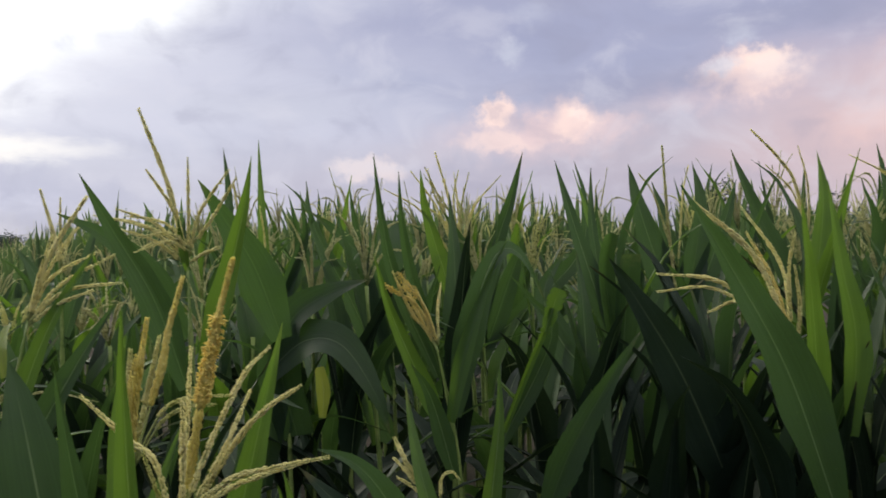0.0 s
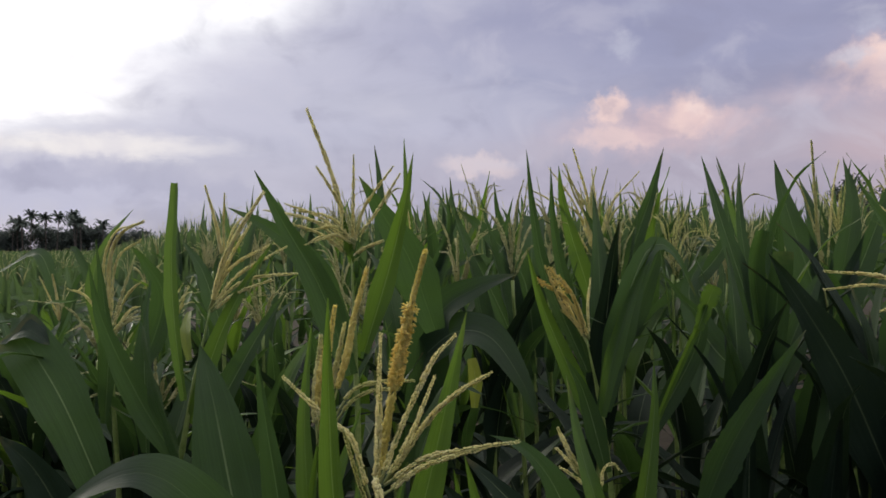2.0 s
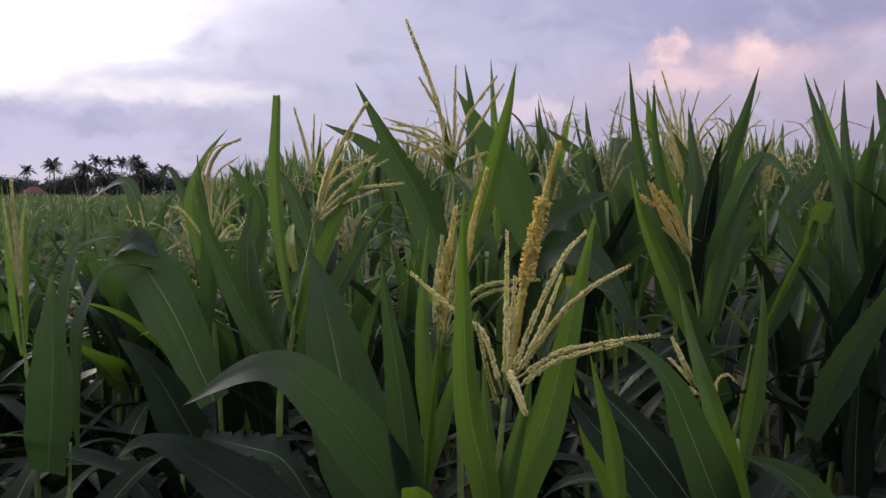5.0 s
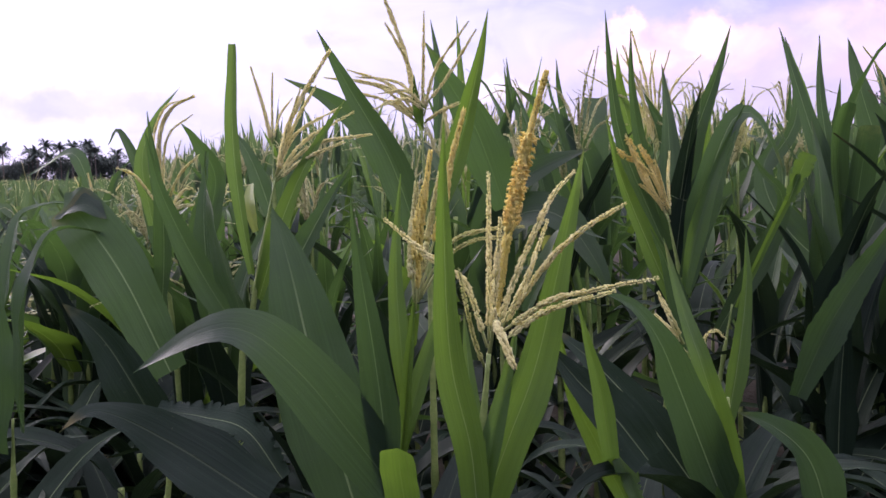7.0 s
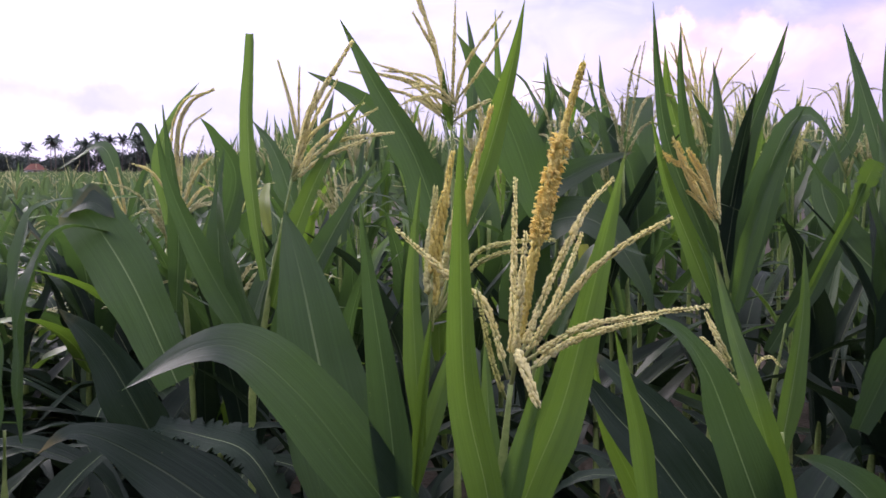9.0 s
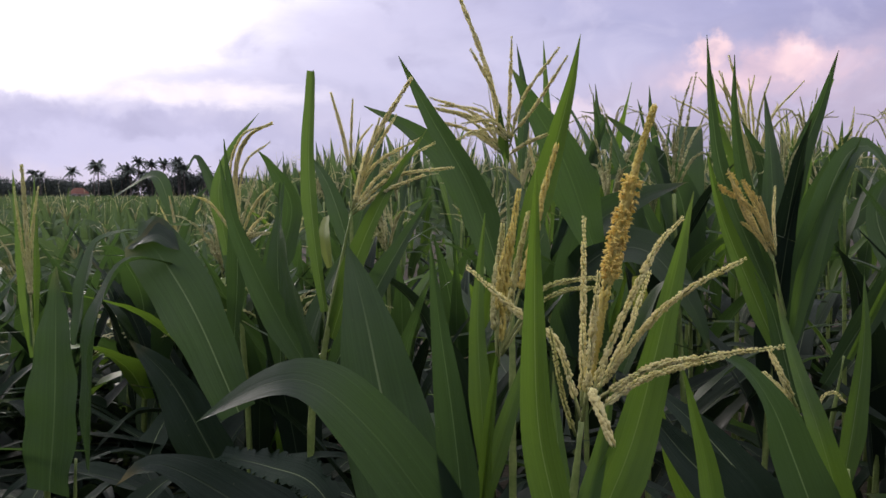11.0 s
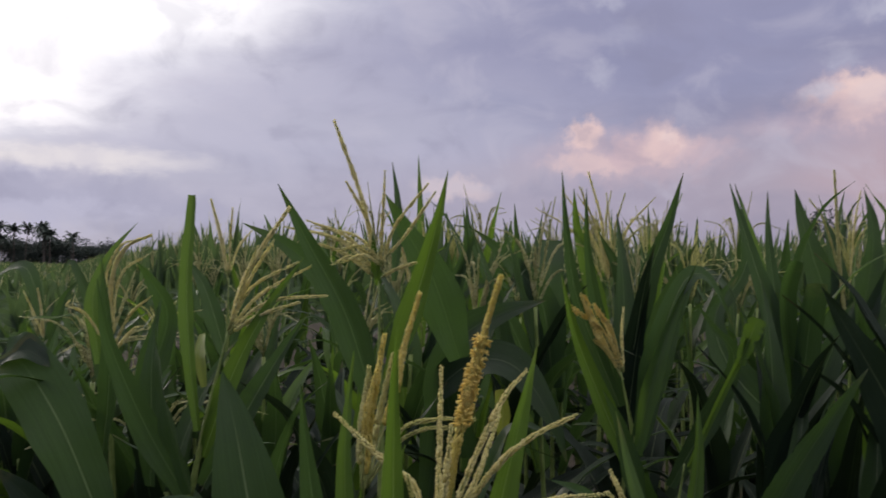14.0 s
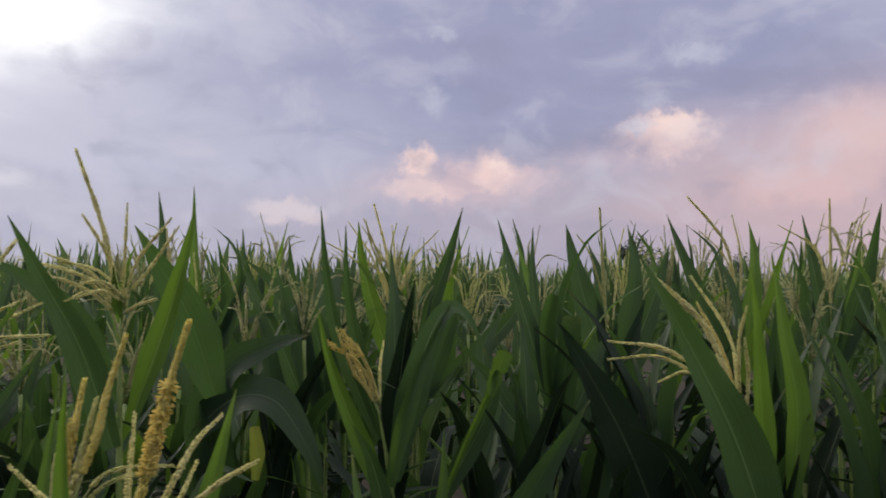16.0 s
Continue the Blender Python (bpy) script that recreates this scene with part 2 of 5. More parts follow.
def plain_material(name, a, b, scale, rough=0.6, relief=0.3, depth=0.002, coords="Object", spec=0.4, glow=0.0):
    """Two colours in fine and coarse blotches, with a little relief."""
    m, k = material(name)
    place = k.add("ShaderNodeTexCoord").outputs[coords]
    coarse, _ = k.noise(place, scale, 4, 0.6)
    fine, _ = k.noise(place, scale * 9, 3, 0.6)
    mixed = k.math("ADD", k.math("MULTIPLY", coarse, 0.6), k.math("MULTIPLY", fine, 0.4))
    colour = k.mix(k.band(mixed, 0.35, 0.66), a, b)
    shader = principled(k, colour, rough, (fine, relief, depth), spec)
    if glow:
        lit = k.add("ShaderNodeBsdfTranslucent")
        k.put(lit.inputs[0], colour)
        both = k.add("ShaderNodeMixShader")
        both.inputs[0].default_value = glow
        k.put(both.inputs[1], shader)
        k.put(both.inputs[2], lit.outputs[0])
        shader = both.outputs[0]
    finish(k, shader)
    return m


LEAF = leaf_material("maize_leaf", (0.011, 0.025, 0.015), (0.036, 0.070, 0.028), (0.086, 0.168, 0.034), 0.35, gloss=0.38)
LEAF_BRIGHT = leaf_material("maize_leaf_young", (0.029, 0.068, 0.016), (0.064, 0.122, 0.025), (0.185, 0.325, 0.030), 0.37, gloss=0.38)
# darker copy of LEAF: the shade low in the canopy is put into its colour
LEAF_SHADED = leaf_material("maize_leaf_shaded", (0.008, 0.016, 0.012), (0.018, 0.034, 0.020), (0.030, 0.055, 0.018), 0.18, gloss=0.16)
LEAF_YELLOW = leaf_material("maize_leaf_yellowed", (0.12, 0.17, 0.022), (0.22, 0.25, 0.032), (0.28, 0.32, 0.045), 0.3)
# paler than LEAF: distant haze and sky sheen are put into this colour
LEAF_FIELD = leaf_material("maize_leaf_field", (0.024, 0.048, 0.026), (0.068, 0.115, 0.050), (0.150, 0.240, 0.070), 0.37, True, gloss=0.34)
STALK = plain_material("maize_stalk", (0.13, 0.19, 0.045), (0.24, 0.30, 0.09), 14, 0.5, 0.2, 0.001)
RACHIS = plain_material("tassel_stem", (0.22, 0.27, 0.08), (0.36, 0.36, 0.14), 30, 0.6)
SPIKELET = plain_material("tassel_spikelet", (0.76, 0.70, 0.33), (0.95, 0.91, 0.57), 60, 0.6, 0.3, 0.001, glow=0.58)
SPIKELET_GOLD = plain_material("tassel_spikelet_golden", (0.74, 0.64, 0.17), (0.94, 0.86, 0.36), 60, 0.6, 0.3, 0.001, glow=0.58)
SPIKELET_GREEN = plain_material("tassel_spikelet_green", (0.58, 0.58, 0.24), (0.85, 0.82, 0.45), 60, 0.6, 0.3, 0.001, glow=0.58)
SPIKELET_BROWN = plain_material("tassel_spikelet_spent", (0.70, 0.58, 0.18), (0.90, 0.79, 0.36), 60, 0.65, 0.3, 0.001, glow=0.4)
ANTHER = plain_material("anther", (0.86, 0.70, 0.20), (0.96, 0.84, 0.34), 80, 0.6, 0.2, 0.001, glow=0.5)
SPIKELET_FIELD = plain_material("tassel_spikelet_field", (0.42, 0.42, 0.21), (0.70, 0.67, 0.40), 30, 0.6, 0.3, 0.001, glow=0.5)
SOIL = plain_material("field_soil", (0.030, 0.022, 0.014), (0.060, 0.045, 0.03), 3, 0.9, 0.8, 0.02)
BARK = plain_material("palm_bark", (0.07, 0.06, 0.05), (0.15, 0.13, 0.11), 1.5, 0.9, 0.5, 0.02)
FROND = plain_material("palm_frond", (0.040, 0.060, 0.050), (0.075, 0.10, 0.075), 0.6, 0.6)
CROWN = plain_material("tree_leaves", (0.040, 0.058, 0.050), (0.075, 0.095, 0.075), 0.5, 0.7)
TILE = plain_material("roof_tile", (0.10, 0.042, 0.03), (0.16, 0.065, 0.042), 0.8, 0.8)
PLASTER = plain_material("house_plaster", (0.45, 0.43, 0.40), (0.60, 0.58, 0.54), 0.7, 0.85)
GLASS_DARK = plain_material("window_glass", (0.03, 0.035, 0.04), (0.05, 0.05, 0.055), 1.0, 0.12)
WOOD = plain_material("door_wood", (0.10, 0.06, 0.035), (0.17, 0.11, 0.06), 3.0, 0.6)

# ---- geometry helpers ----
class Geo:
    """Vertices, faces and a uv for each vertex, gathered for one mesh."""

    def __init__(self):
        self.v, self.f, self.uv, self.m = [], [], [], []

    def mesh(self, name, *materials, smooth=True):
        me = bpy.data.meshes.new(name)
        me.from_pydata(self.v, [], self.f)
        layer = me.uv_layers.new(name="uv")
        loops = np.empty(len(me.loops), dtype=np.int32)
        me.loops.foreach_get("vertex_index", loops)
        layer.data.foreach_set("uv", np.array(self.uv, dtype=np.float32)[loops].ravel())
        for m in materials:
            me.materials.append(m)
        me.polygons.foreach_set("use_smooth", [smooth] * len(me.polygons))
        if len(materials) > 1:
            me.polygons.foreach_set("material_index", self.m)
        me.update()
        return me

    def face(self, idx, slot=0):
        self.f.append(idx)
        self.m.append(slot)


def part(name, me, parent, label=""):
    ob = new(name, me)
    ob.parent = parent
    return tagged(ob, label)


def spline(points, n):
    """n + 1 places along a smooth line through a few points, and the unit tangents."""
    p = [Vector(q) for q in points]
    p = [p[0] * 2 - p[1]] + p + [p[-1] * 2 - p[-2]]
    lengths = [(p[i + 1] - p[i]).length for i in range(1, len(p) - 2)]
    total = sum(lengths)
    out = []
    for j in range(n + 1):
        s, i = total * j / n, 0
        while i < len(lengths) - 1 and s > lengths[i]:
            s -= lengths[i]
            i += 1
        t = min(1.0, s / max(lengths[i], 1e-9))
        a, b, c, d = p[i:i + 4]
        out.append(0.5 * (2 * b + (c - a) * t + (2 * a - 5 * b + 4 * c - d) * t * t + (3 * b - a - 3 * c + d) * t ** 3))
    tang = [(out[min(j + 1, n)] - out[max(j - 1, 0)]).normalized() for j in range(n + 1)]
    return out, tang


def tube(g, points, radius, n=10, sides=7, slot=0):
    """A round stem along a line. radius: a function of 0..1."""
    at, tan = spline(points, n)
    ref = Vector((0.3, 1, 0.1))
    start = len(g.v)
    for j, (q, t) in enumerate(zip(at, tan)):
        s = t.cross(ref).normalized()
        w = s.cross(t)
        for a in range(sides):
            ang = 2 * math.pi * a / sides
            g.v.append(q + (s * math.cos(ang) + w * math.sin(ang)) * radius(j / n))
            g.uv.append((a / sides, j / n))
    for j in range(n):
        for a in range(sides):
            b = (a + 1) % sides
            g.face((start + j * sides + a, start + j * sides + b, start + (j + 1) * sides + b, start + (j + 1) * sides + a), slot)
    g.face(tuple(start + n * sides + a for a in range(sides)), slot)
    g.face(tuple(start + a for a in reversed(range(sides))), slot)


def blade(g, points, width, face=(0, -1, 0.35), fold=0.22, twist=0.0, ripple=0.05, n=18, across=2, cut=0.0, rng=random, base=0.45, taper=1.15, ragged=0.0):
    """A maize leaf along a line from its root to its tip. face: the way the upper side looks; fold: depth of the V; cut: how much of the tip is torn off."""
    at, tan = spline(points, n)
    hint = Vector(face)
    phase, waves = rng.uniform(0, 6.28), rng.uniform(2.2, 4.0)
    start, cols = len(g.v), 2 * across + 1
    for j, (q, t) in enumerate(zip(at, tan)):
        v = j / n
        s = v * (1.0 - cut)
        side = t.cross(hint)
        if side.length < 1e-4:
            side = t.cross(Vector((1, 0, 0)))
        side.normalize()
        nrm = side.cross(t).normalized()
        if nrm.dot(hint) < 0:
            nrm = -nrm
        if twist:
            r = Matrix.Rotation(radians(twist) * v, 3, t)
            side, nrm = r @ side, r @ nrm
        w = width * 0.5 * min(1.0, base + (1 - base) * min(1.0, s / 0.30)) * max(0.0, 1 - max(0.0, (s - 0.30) / 0.70) ** taper) + 0.0006
        for c in range(cols):
            x = (c - across) / across
            wave = math.sin(phase + v * waves * 6.28 + (1.4 if x > 0 else 0)) * ripple * width * abs(x) ** 2 * (1 - v * 0.5)
            jag = 1.0 - (rng.uniform(0, 0.25) if cut and j == n else 0)
            if ragged and abs(x) == 1:
                jag -= ragged * max(0.0, rng.uniform(-0.6, 1.0)) * (1 if noise.noise((v * 9, phase, x)) > -0.1 else 0)
            g.v.append(q + side * (x * w * jag * math.cos(fold * 1.2)) + nrm * (abs(x) * w * math.sin(fold * 1.2) + wave))
            g.uv.append((0.5 + x * 0.5 * (0.35 + 0.65 * w / (width * 0.5)), v))
    for j in range(n):
        for c in range(cols - 1):
            a = start + j * cols + c
            g.face((a, a + 1, a + cols + 1, a + cols))


def floret(g, q, along, out, length, thick, slot=0, lean=0.2):
    """One spikelet: a plump seed shape with a pointed end."""
    along = (along * 0.97 + out * lean).normalized()
    s = along.cross(out).normalized()
    w = s.cross(along)
    i = len(g.v)
    mid = q + along * length * 0.45 + out * thick * 0.25
    ring = [mid + (s * math.cos(a) + w * math.sin(a)) * thick * 0.5 for a in (0.0, 1.257, 2.513, 3.770, 5.027)]
    g.v += [q, *ring, q + along * length]
    g.uv += [(0.5, 0)] + [(0.5, 0.4)] * 5 + [(0.5, 1)]
    for a in range(5):
        b = (a + 1) % 5
        g.face((i, i + 1 + b, i + 1 + a), slot)
        g.face((i + 6, i + 1 + a, i + 1 + b), slot)


def spike(g, points, size=1.0, step=0.0045, bare=0.10, rng=random, stem=0.0016, rows=2, anthers=None, coarse=False):
    """A tassel branch: a thin stem set with spikelets that overlap along its length, material slots stem, spikelet, anther."""
    at, tan = spline(points, 40)
    total = sum((at[i + 1] - at[i]).length for i in range(40))
    tube(g, points, lambda v: stem * (1.25 - 0.75 * v), 7 if coarse else 12, 3 if coarse else 5, 0)
    count = max(6, int(total * (1 - bare) / step))
    turn = rng.uniform(0.10, 0.22)
    for j in range(count):
        v = bare + (1 - bare) * (j + rng.uniform(-0.4, 0.4)) / count
        v = min(0.999, max(0.0, v))
        i = min(39, int(v * 40))
        f = v * 40 - i
        q, t = at[i].lerp(at[i + 1], f), tan[i]
        ref = t.cross(Vector((0.2, 1.0, 0.15))).normalized()
        other = ref.cross(t)
        shrink = (1.0 - 0.55 * max(0.0, (v - 0.6) / 0.4)) * (0.86 + 0.3 * noise.noise(q * 45))
        for r in range(rows):
            if rng.random() < 0.07:
                continue
            if rows < 4 and not coarse:      # to one side and the other in turn, winding like a rope
                ang = (j % 2) * math.pi + (r - (rows - 1) / 2) * 1.35 + rng.uniform(-0.4, 0.4) + j * turn
            else:
                ang = (j % 2) * 1.57 + r * 2 * math.pi / rows + rng.uniform(-0.35, 0.35) + j * 0.22
            out = ref * math.cos(ang) + other * math.sin(ang)
            floret(g, q + out * stem * 0.8, t, out, (0.0150 if coarse else 0.0168) * size * shrink * rng.uniform(0.85, 1.15), (0.0056 if coarse else 0.0074) * size * shrink * rng.uniform(0.85, 1.15), 1, rng.uniform(0.06, 0.20))
            if anthers and anthers[0] < v < anthers[1] and rng.random() < 0.72 + 0.7 * noise.noise(q * 60):
                for _ in range(7):
                    fall = (out * rng.uniform(0.2, 1.0) + Vector((rng.uniform(-.7, .7), rng.uniform(-.7, .7), rng.uniform(-1.5, 0.3)))).normalized()
                    floret(g, q + out * rng.uniform(0.003, 0.009) * size, fall, out, 0.0068 * size * rng.uniform(0.6, 1.2), 0.0027 * size, 2)


# ---- ground and distance ----
def crop_height(x, y):
    """How tall the maize stands: full height ahead and to the east, lower in the western strip."""
    edge = x + 0.15 + 0.55 * y
    t = min(1.0, max(0.0, (edge + 0.1) / 1.5))
    far = min(1.0, max(0.0, (math.hypot(x, y) - 2.4) / 1.6))
    return 0.79 + (0.19 + 0.105 * far) * t + 0.03 * min(1.0, max(0.0, (x - 0.6) / 1.5))


def build_ground():
    g = Geo()
    n = 48
    ring = [0.0, 1.0, 2.5, 5, 10, 20, 40, 80, 160, 320, 700, 1500, 3200]
    for r in ring:
        for a in range(n):
            ang = 2 * math.pi * a / n
            x, y = r * math.cos(ang), r * math.sin(ang)
            z = 0.03 * noise.noise((x * 0.9, y * 0.9, 0)) if r < 30 else 0.0
            g.v.append((x, y, z))
            g.uv.append((x, y))
    for i in range(len(ring) - 1):
        for a in range(n):
            b = (a + 1) % n
            g.face((i * n + a, (i + 1) * n + a, (i + 1) * n + b, i * n + b))
    tagged(new("ground", g.mesh("ground", SOIL)), "dark bare soil under the maize, reaching the horizon", "ground", kind="structure")


build_ground()


def palm(x, y, height, seed):
    rng = random.Random(seed)
    thing = tagged(new("coconut_palm"), "tall coconut palm with drooping dark fronds far off", "palm tree", "palms beyond the field")
    thing.location = (x, y, 0)
    lean = rng.uniform(-0.09, 0.09) * height
    top = Vector((lean, rng.uniform(-0.5, 0.5), height))
    g = Geo()
    tube(g, [(0, 0, 0), (lean * 0.3, 0, height * 0.5), top], lambda v: 0.17 - 0.06 * v + 0.010 * math.sin(v * 90), 24, 8)
    part("trunk", g.mesh("trunk", BARK), thing)
    g = Geo()
    for i in range(24):
        az = i * 2.4 + rng.uniform(-0.3, 0.3)
        rise = rng.uniform(-0.7, 1.7)
        long = rng.uniform(2.7, 3.8)
        d = Vector((math.cos(az), math.sin(az), 0))
        mid = top + d * long * 0.5 + Vector((0, 0, long * 0.36 * rise))
        end = top + d * long * (0.95 - 0.22 * abs(rise)) + Vector((0, 0, long * (0.55 * rise - 0.28)))
        at, tan = spline([top, mid, end], 12)
        for j in range(1, 13):
            side = tan[j].cross(Vector((0, 0, 1))).normalized()
            size = 0.62 * math.sin(math.pi * (0.12 + 0.83 * j / 12)) + 0.1
            for s in (-1, 1):
                k = len(g.v)
                tip = at[j] + side * s * size + tan[j] * size * 0.5 - Vector((0, 0, size * rng.uniform(0.25, 0.7)))
                g.v += [at[j] - tan[j] * 0.17, at[j] + tan[j] * 0.17, tip]
                g.uv += [(0, 0), (1, 0), (0.5, 1)]
                g.face((k, k + 1, k + 2))
        tube(g, [top, mid, end], lambda v: 0.05 * (1.1 - v), 6, 4)
    part("crown", g.mesh("crown", FROND, smooth=False), thing)
    for i in range(7):
        a = i * 0.9
        g = Geo()
        floret(g, top + Vector((math.cos(a) * 0.25, math.sin(a) * 0.25, -0.2)), Vector((0, 0, -1)), Vector((math.cos(a), math.sin(a), 0.2)), 0.4, 0.32)
        part("coconut", g.mesh("coconut", BARK), thing)
    return thing


def tree(x, y, height, spread, seed, label):
    """A broad tree: trunk, limbs and a crown of many small leaf clumps with gaps."""
    rng = random.Random(seed)
    thing = tagged(new("broad_tree"), label, "tree", "trees beyond the field")
    thing.location = (x, y, 0)
    g = Geo()
    tube(g, [(0, 0, 0), (0.2, 0, height * 0.3), (0, 0.1, height * 0.6)], lambda v: (0.05 - 0.025 * v) * height * 0.6, 8, 8)
    limbs = []
    for i in range(7):
        a, h = i * 2.4, height * rng.uniform(0.12, 0.45)
        end = Vector((math.cos(a) * spread * 0.6, math.sin(a) * spread * 0.6, h + height * rng.uniform(0.15, 0.35)))
        tube(g, [(0, 0, h), Vector((0, 0, h)).lerp(end, 0.5) + Vector((0, 0, 0.05 * height)), end], lambda v: 0.012 * height * (1.1 - v), 6, 5)
        limbs.append(end)
    part("trunk", g.mesh("trunk", BARK), thing)
    g = Geo()
    heads = [(e + Vector((rng.uniform(-.3, .3), rng.uniform(-.3, .3), rng.uniform(-.1, .2))) * spread * 0.4, spread * rng.uniform(0.30, 0.5)) for e in limbs * 2]
    heads.append((Vector((0, 0, height * 0.8)), spread * 0.5))
    heads += [(Vector((math.cos(a) * spread * 0.5, math.sin(a) * spread * 0.5, height * 0.2)), spread * 0.42) for a in (0.4, 1.9, 3.6, 5.2)]
    for c, r in heads:
        for _ in range(150):
            d = Vector((rng.gauss(0, 1), rng.gauss(0, 1), rng.gauss(0, 0.8))).normalized() * r * rng.uniform(0.45, 1.08)
            q = c + d
            s = spread * rng.uniform(0.035, 0.075)
            a = Vector((rng.gauss(0, 1), rng.gauss(0, 1), rng.gauss(0, 1))).normalized() * s
            b = a.cross(Vector((rng.gauss(0, 1), rng.gauss(0, 1), rng.gauss(0, 1)))).normalized() * s * 0.7
            k = len(g.v)
            g.v += [q - a, q + b, q + a, q - b]
            g.uv += [(0, 0), (1, 0), (1, 1), (0, 1)]
            g.face((k, k + 1, k + 2, k + 3))
    part("crown", g.mesh("crown", CROWN, smooth=False), thing)
    return thing


def house(x, y, yaw):
    thing = tagged(new("house"), "low house with a red tiled roof among palms", "house")
    thing.matrix_basis = pose(x, y, -0.3, 0, 0, yaw)

    def box(name, mat, lo, hi, parent=thing, label=""):
        bm = bmesh.new()
        bmesh.ops.create_cube(bm, size=1.0)
        for v in bm.verts:
            v.co = Vector([(a + b) / 2 + c * (b - a) for a, b, c in zip(lo, hi, v.co)])
        bmesh.ops.bevel(bm, geom=bm.edges[:], offset=0.02, segments=1, affect="EDGES")
        me = bpy.data.meshes.new(name)
        bm.to_mesh(me)
        bm.free()
        me.materials.append(mat)
        return part(name, me, parent, label)

    box("wall", PLASTER, (-3, -2.4, 0), (3, 2.4, 2.4))
    box("door", WOOD, (-0.45, -2.46, 0), (0.45, -2.4, 2.05))
    for a in (-2.2, 1.2):
        w = box("window", WOOD, (a, -2.45, 0.9), (a + 1.0, -2.4, 1.9))
        box("pane", GLASS_DARK, (a + 0.08, -2.47, 0.98), (a + 0.92, -2.452, 1.82), w)
    bm = bmesh.new()
    low = [bm.verts.new(p) for p in ((-3.4, -2.9, 2.3), (3.4, -2.9, 2.3), (3.4, 2.9, 2.3), (-3.4, 2.9, 2.3))]
    top = [bm.verts.new(p) for p in ((-1.2, 0, 4.3), (1.2, 0, 4.3))]
    for f in ((low[0], low[1], top[1], top[0]), (low[1], low[2], top[1]), (low[2], low[3], top[0], top[1]), (low[3], low[0], top[0]), tuple(reversed(low))):
        bm.faces.new(f)
    me = bpy.data.meshes.new("roof")
    bm.to_mesh(me)
    bm.free()
    me.materials.append(TILE)
    part("roof", me, thing)


FAR = 250.0
house(-180.5, FAR - 8, 40)
for i, (x, h) in enumerate(((-176.9, 10.9), (-187.8, 9.0), (-170.5, 7.6), (-164.0, 9.2), (-158.8, 10.9), (-151.5, 10.6), (-147.0, 9.5), (-140.5, 7.4), (-182.5, 9.8), (-199.5, 7.5), (-168.0, 9.9), (-144.0, 9.2), (-154.5, 11.2), (-207.0, 8.4), (-161.5, 11.6), (-149.0, 11.8), (-173.0, 10.2), (-137.5, 8.8), (-179.5, 11.2), (-166.0, 8.4))):
    palm(x, FAR + (i * 37 % 11) - 5, h * 1.03, 40 + i)
belt = random.Random(31)
for i in range(26):
    x = -222 + i * 4.4 + belt.uniform(-1.2, 1.2)
    grown = 7.6 + 2.6 * math.exp(-((x + 150) / 14) ** 2) + 1.6 * math.exp(-((x + 176) / 8) ** 2) if x < -133 else 4.5
    tree(x, FAR + 6 + belt.uniform(0, 9), grown * belt.uniform(0.80, 1.08), belt.uniform(4.6, 6.0), 80 + i, "dark leafy tree in the belt beyond the field")
for i, (x, y, h, s) in enumerate(((20.3, 62, 7.2, 1.7), (22.2, 63, 6.4, 1.3), (29.4, 64, 6.3, 1.3), (12.7, 75, 6.4, 0.9))):
    tree(x, y, h, s, 120 + i, "lone dark tree standing past the tall maize")

# ---- the plants close to the path ----
def maize(label, foot, *joints, thick=0.011):
    """A plant of its own: an Empty at its foot with a stalk through the joints."""
    thing = tagged(new("maize_plant"), label, "maize plant", "maize plants in the field")
    thing.location = (foot[0], foot[1], 0)
    g = Geo()
    o = Vector((foot[0], foot[1], 0))
    line = [Vector((0, 0, -0.05))] + [Vector(j) - o for j in joints]
    tube(g, line, lambda v: thick * (1.0 - 0.58 * v) * min(1.0, 0.30 + (1.0 - v) / 0.17) + (0.0012 if (v * 10) % 1 < 0.07 else 0), 50, 9)
    part("stalk", g.mesh("stalk", STALK), thing)
    return thing


leaf_seed = random.Random(9)


def leaf(plant, *line, w=0.06, mat=None, face=(0, -1, 0.35), fold=0.25, twist=0.0, cut=0.0, ripple=0.05, base=0.45, taper=1.15, ragged=0.0, label=""):
    g = Geo()
    o = plant.location
    blade(g, [Vector(p) - o for p in line], w, face, fold, twist, ripple, 90 if ragged else 26, 3, cut, leaf_seed, base, taper, ragged)
    return part("leaf", g.mesh("leaf", mat or LEAF), plant, label)


def tassel(plant, *line, size=1.0, mat=None, anthers=None, rows=4, label=""):
    """The tassel's upright spike; its side branches hang on it as pieces of their own."""
    g = Geo()
    o = plant.location
    spike(g, [Vector(p) - o for p in line], size * 0.70, 0.0026, 0.14, leaf_seed, 0.0022, rows, anthers)
    return part("tassel", g.mesh("tassel", RACHIS, mat or SPIKELET, ANTHER), plant, label)


def branch(head, *line, size=1.0, mat=None, bare=0.08, anthers=None, rows=2):
    g = Geo()
    o = head.parent.location
    spike(g, [Vector(p) - o for p in line], size * 0.54, 0.0022, bare, leaf_seed, 0.0017, rows, anthers)
    return part("branch", g.mesh("branch", RACHIS, mat or SPIKELET, ANTHER), head)



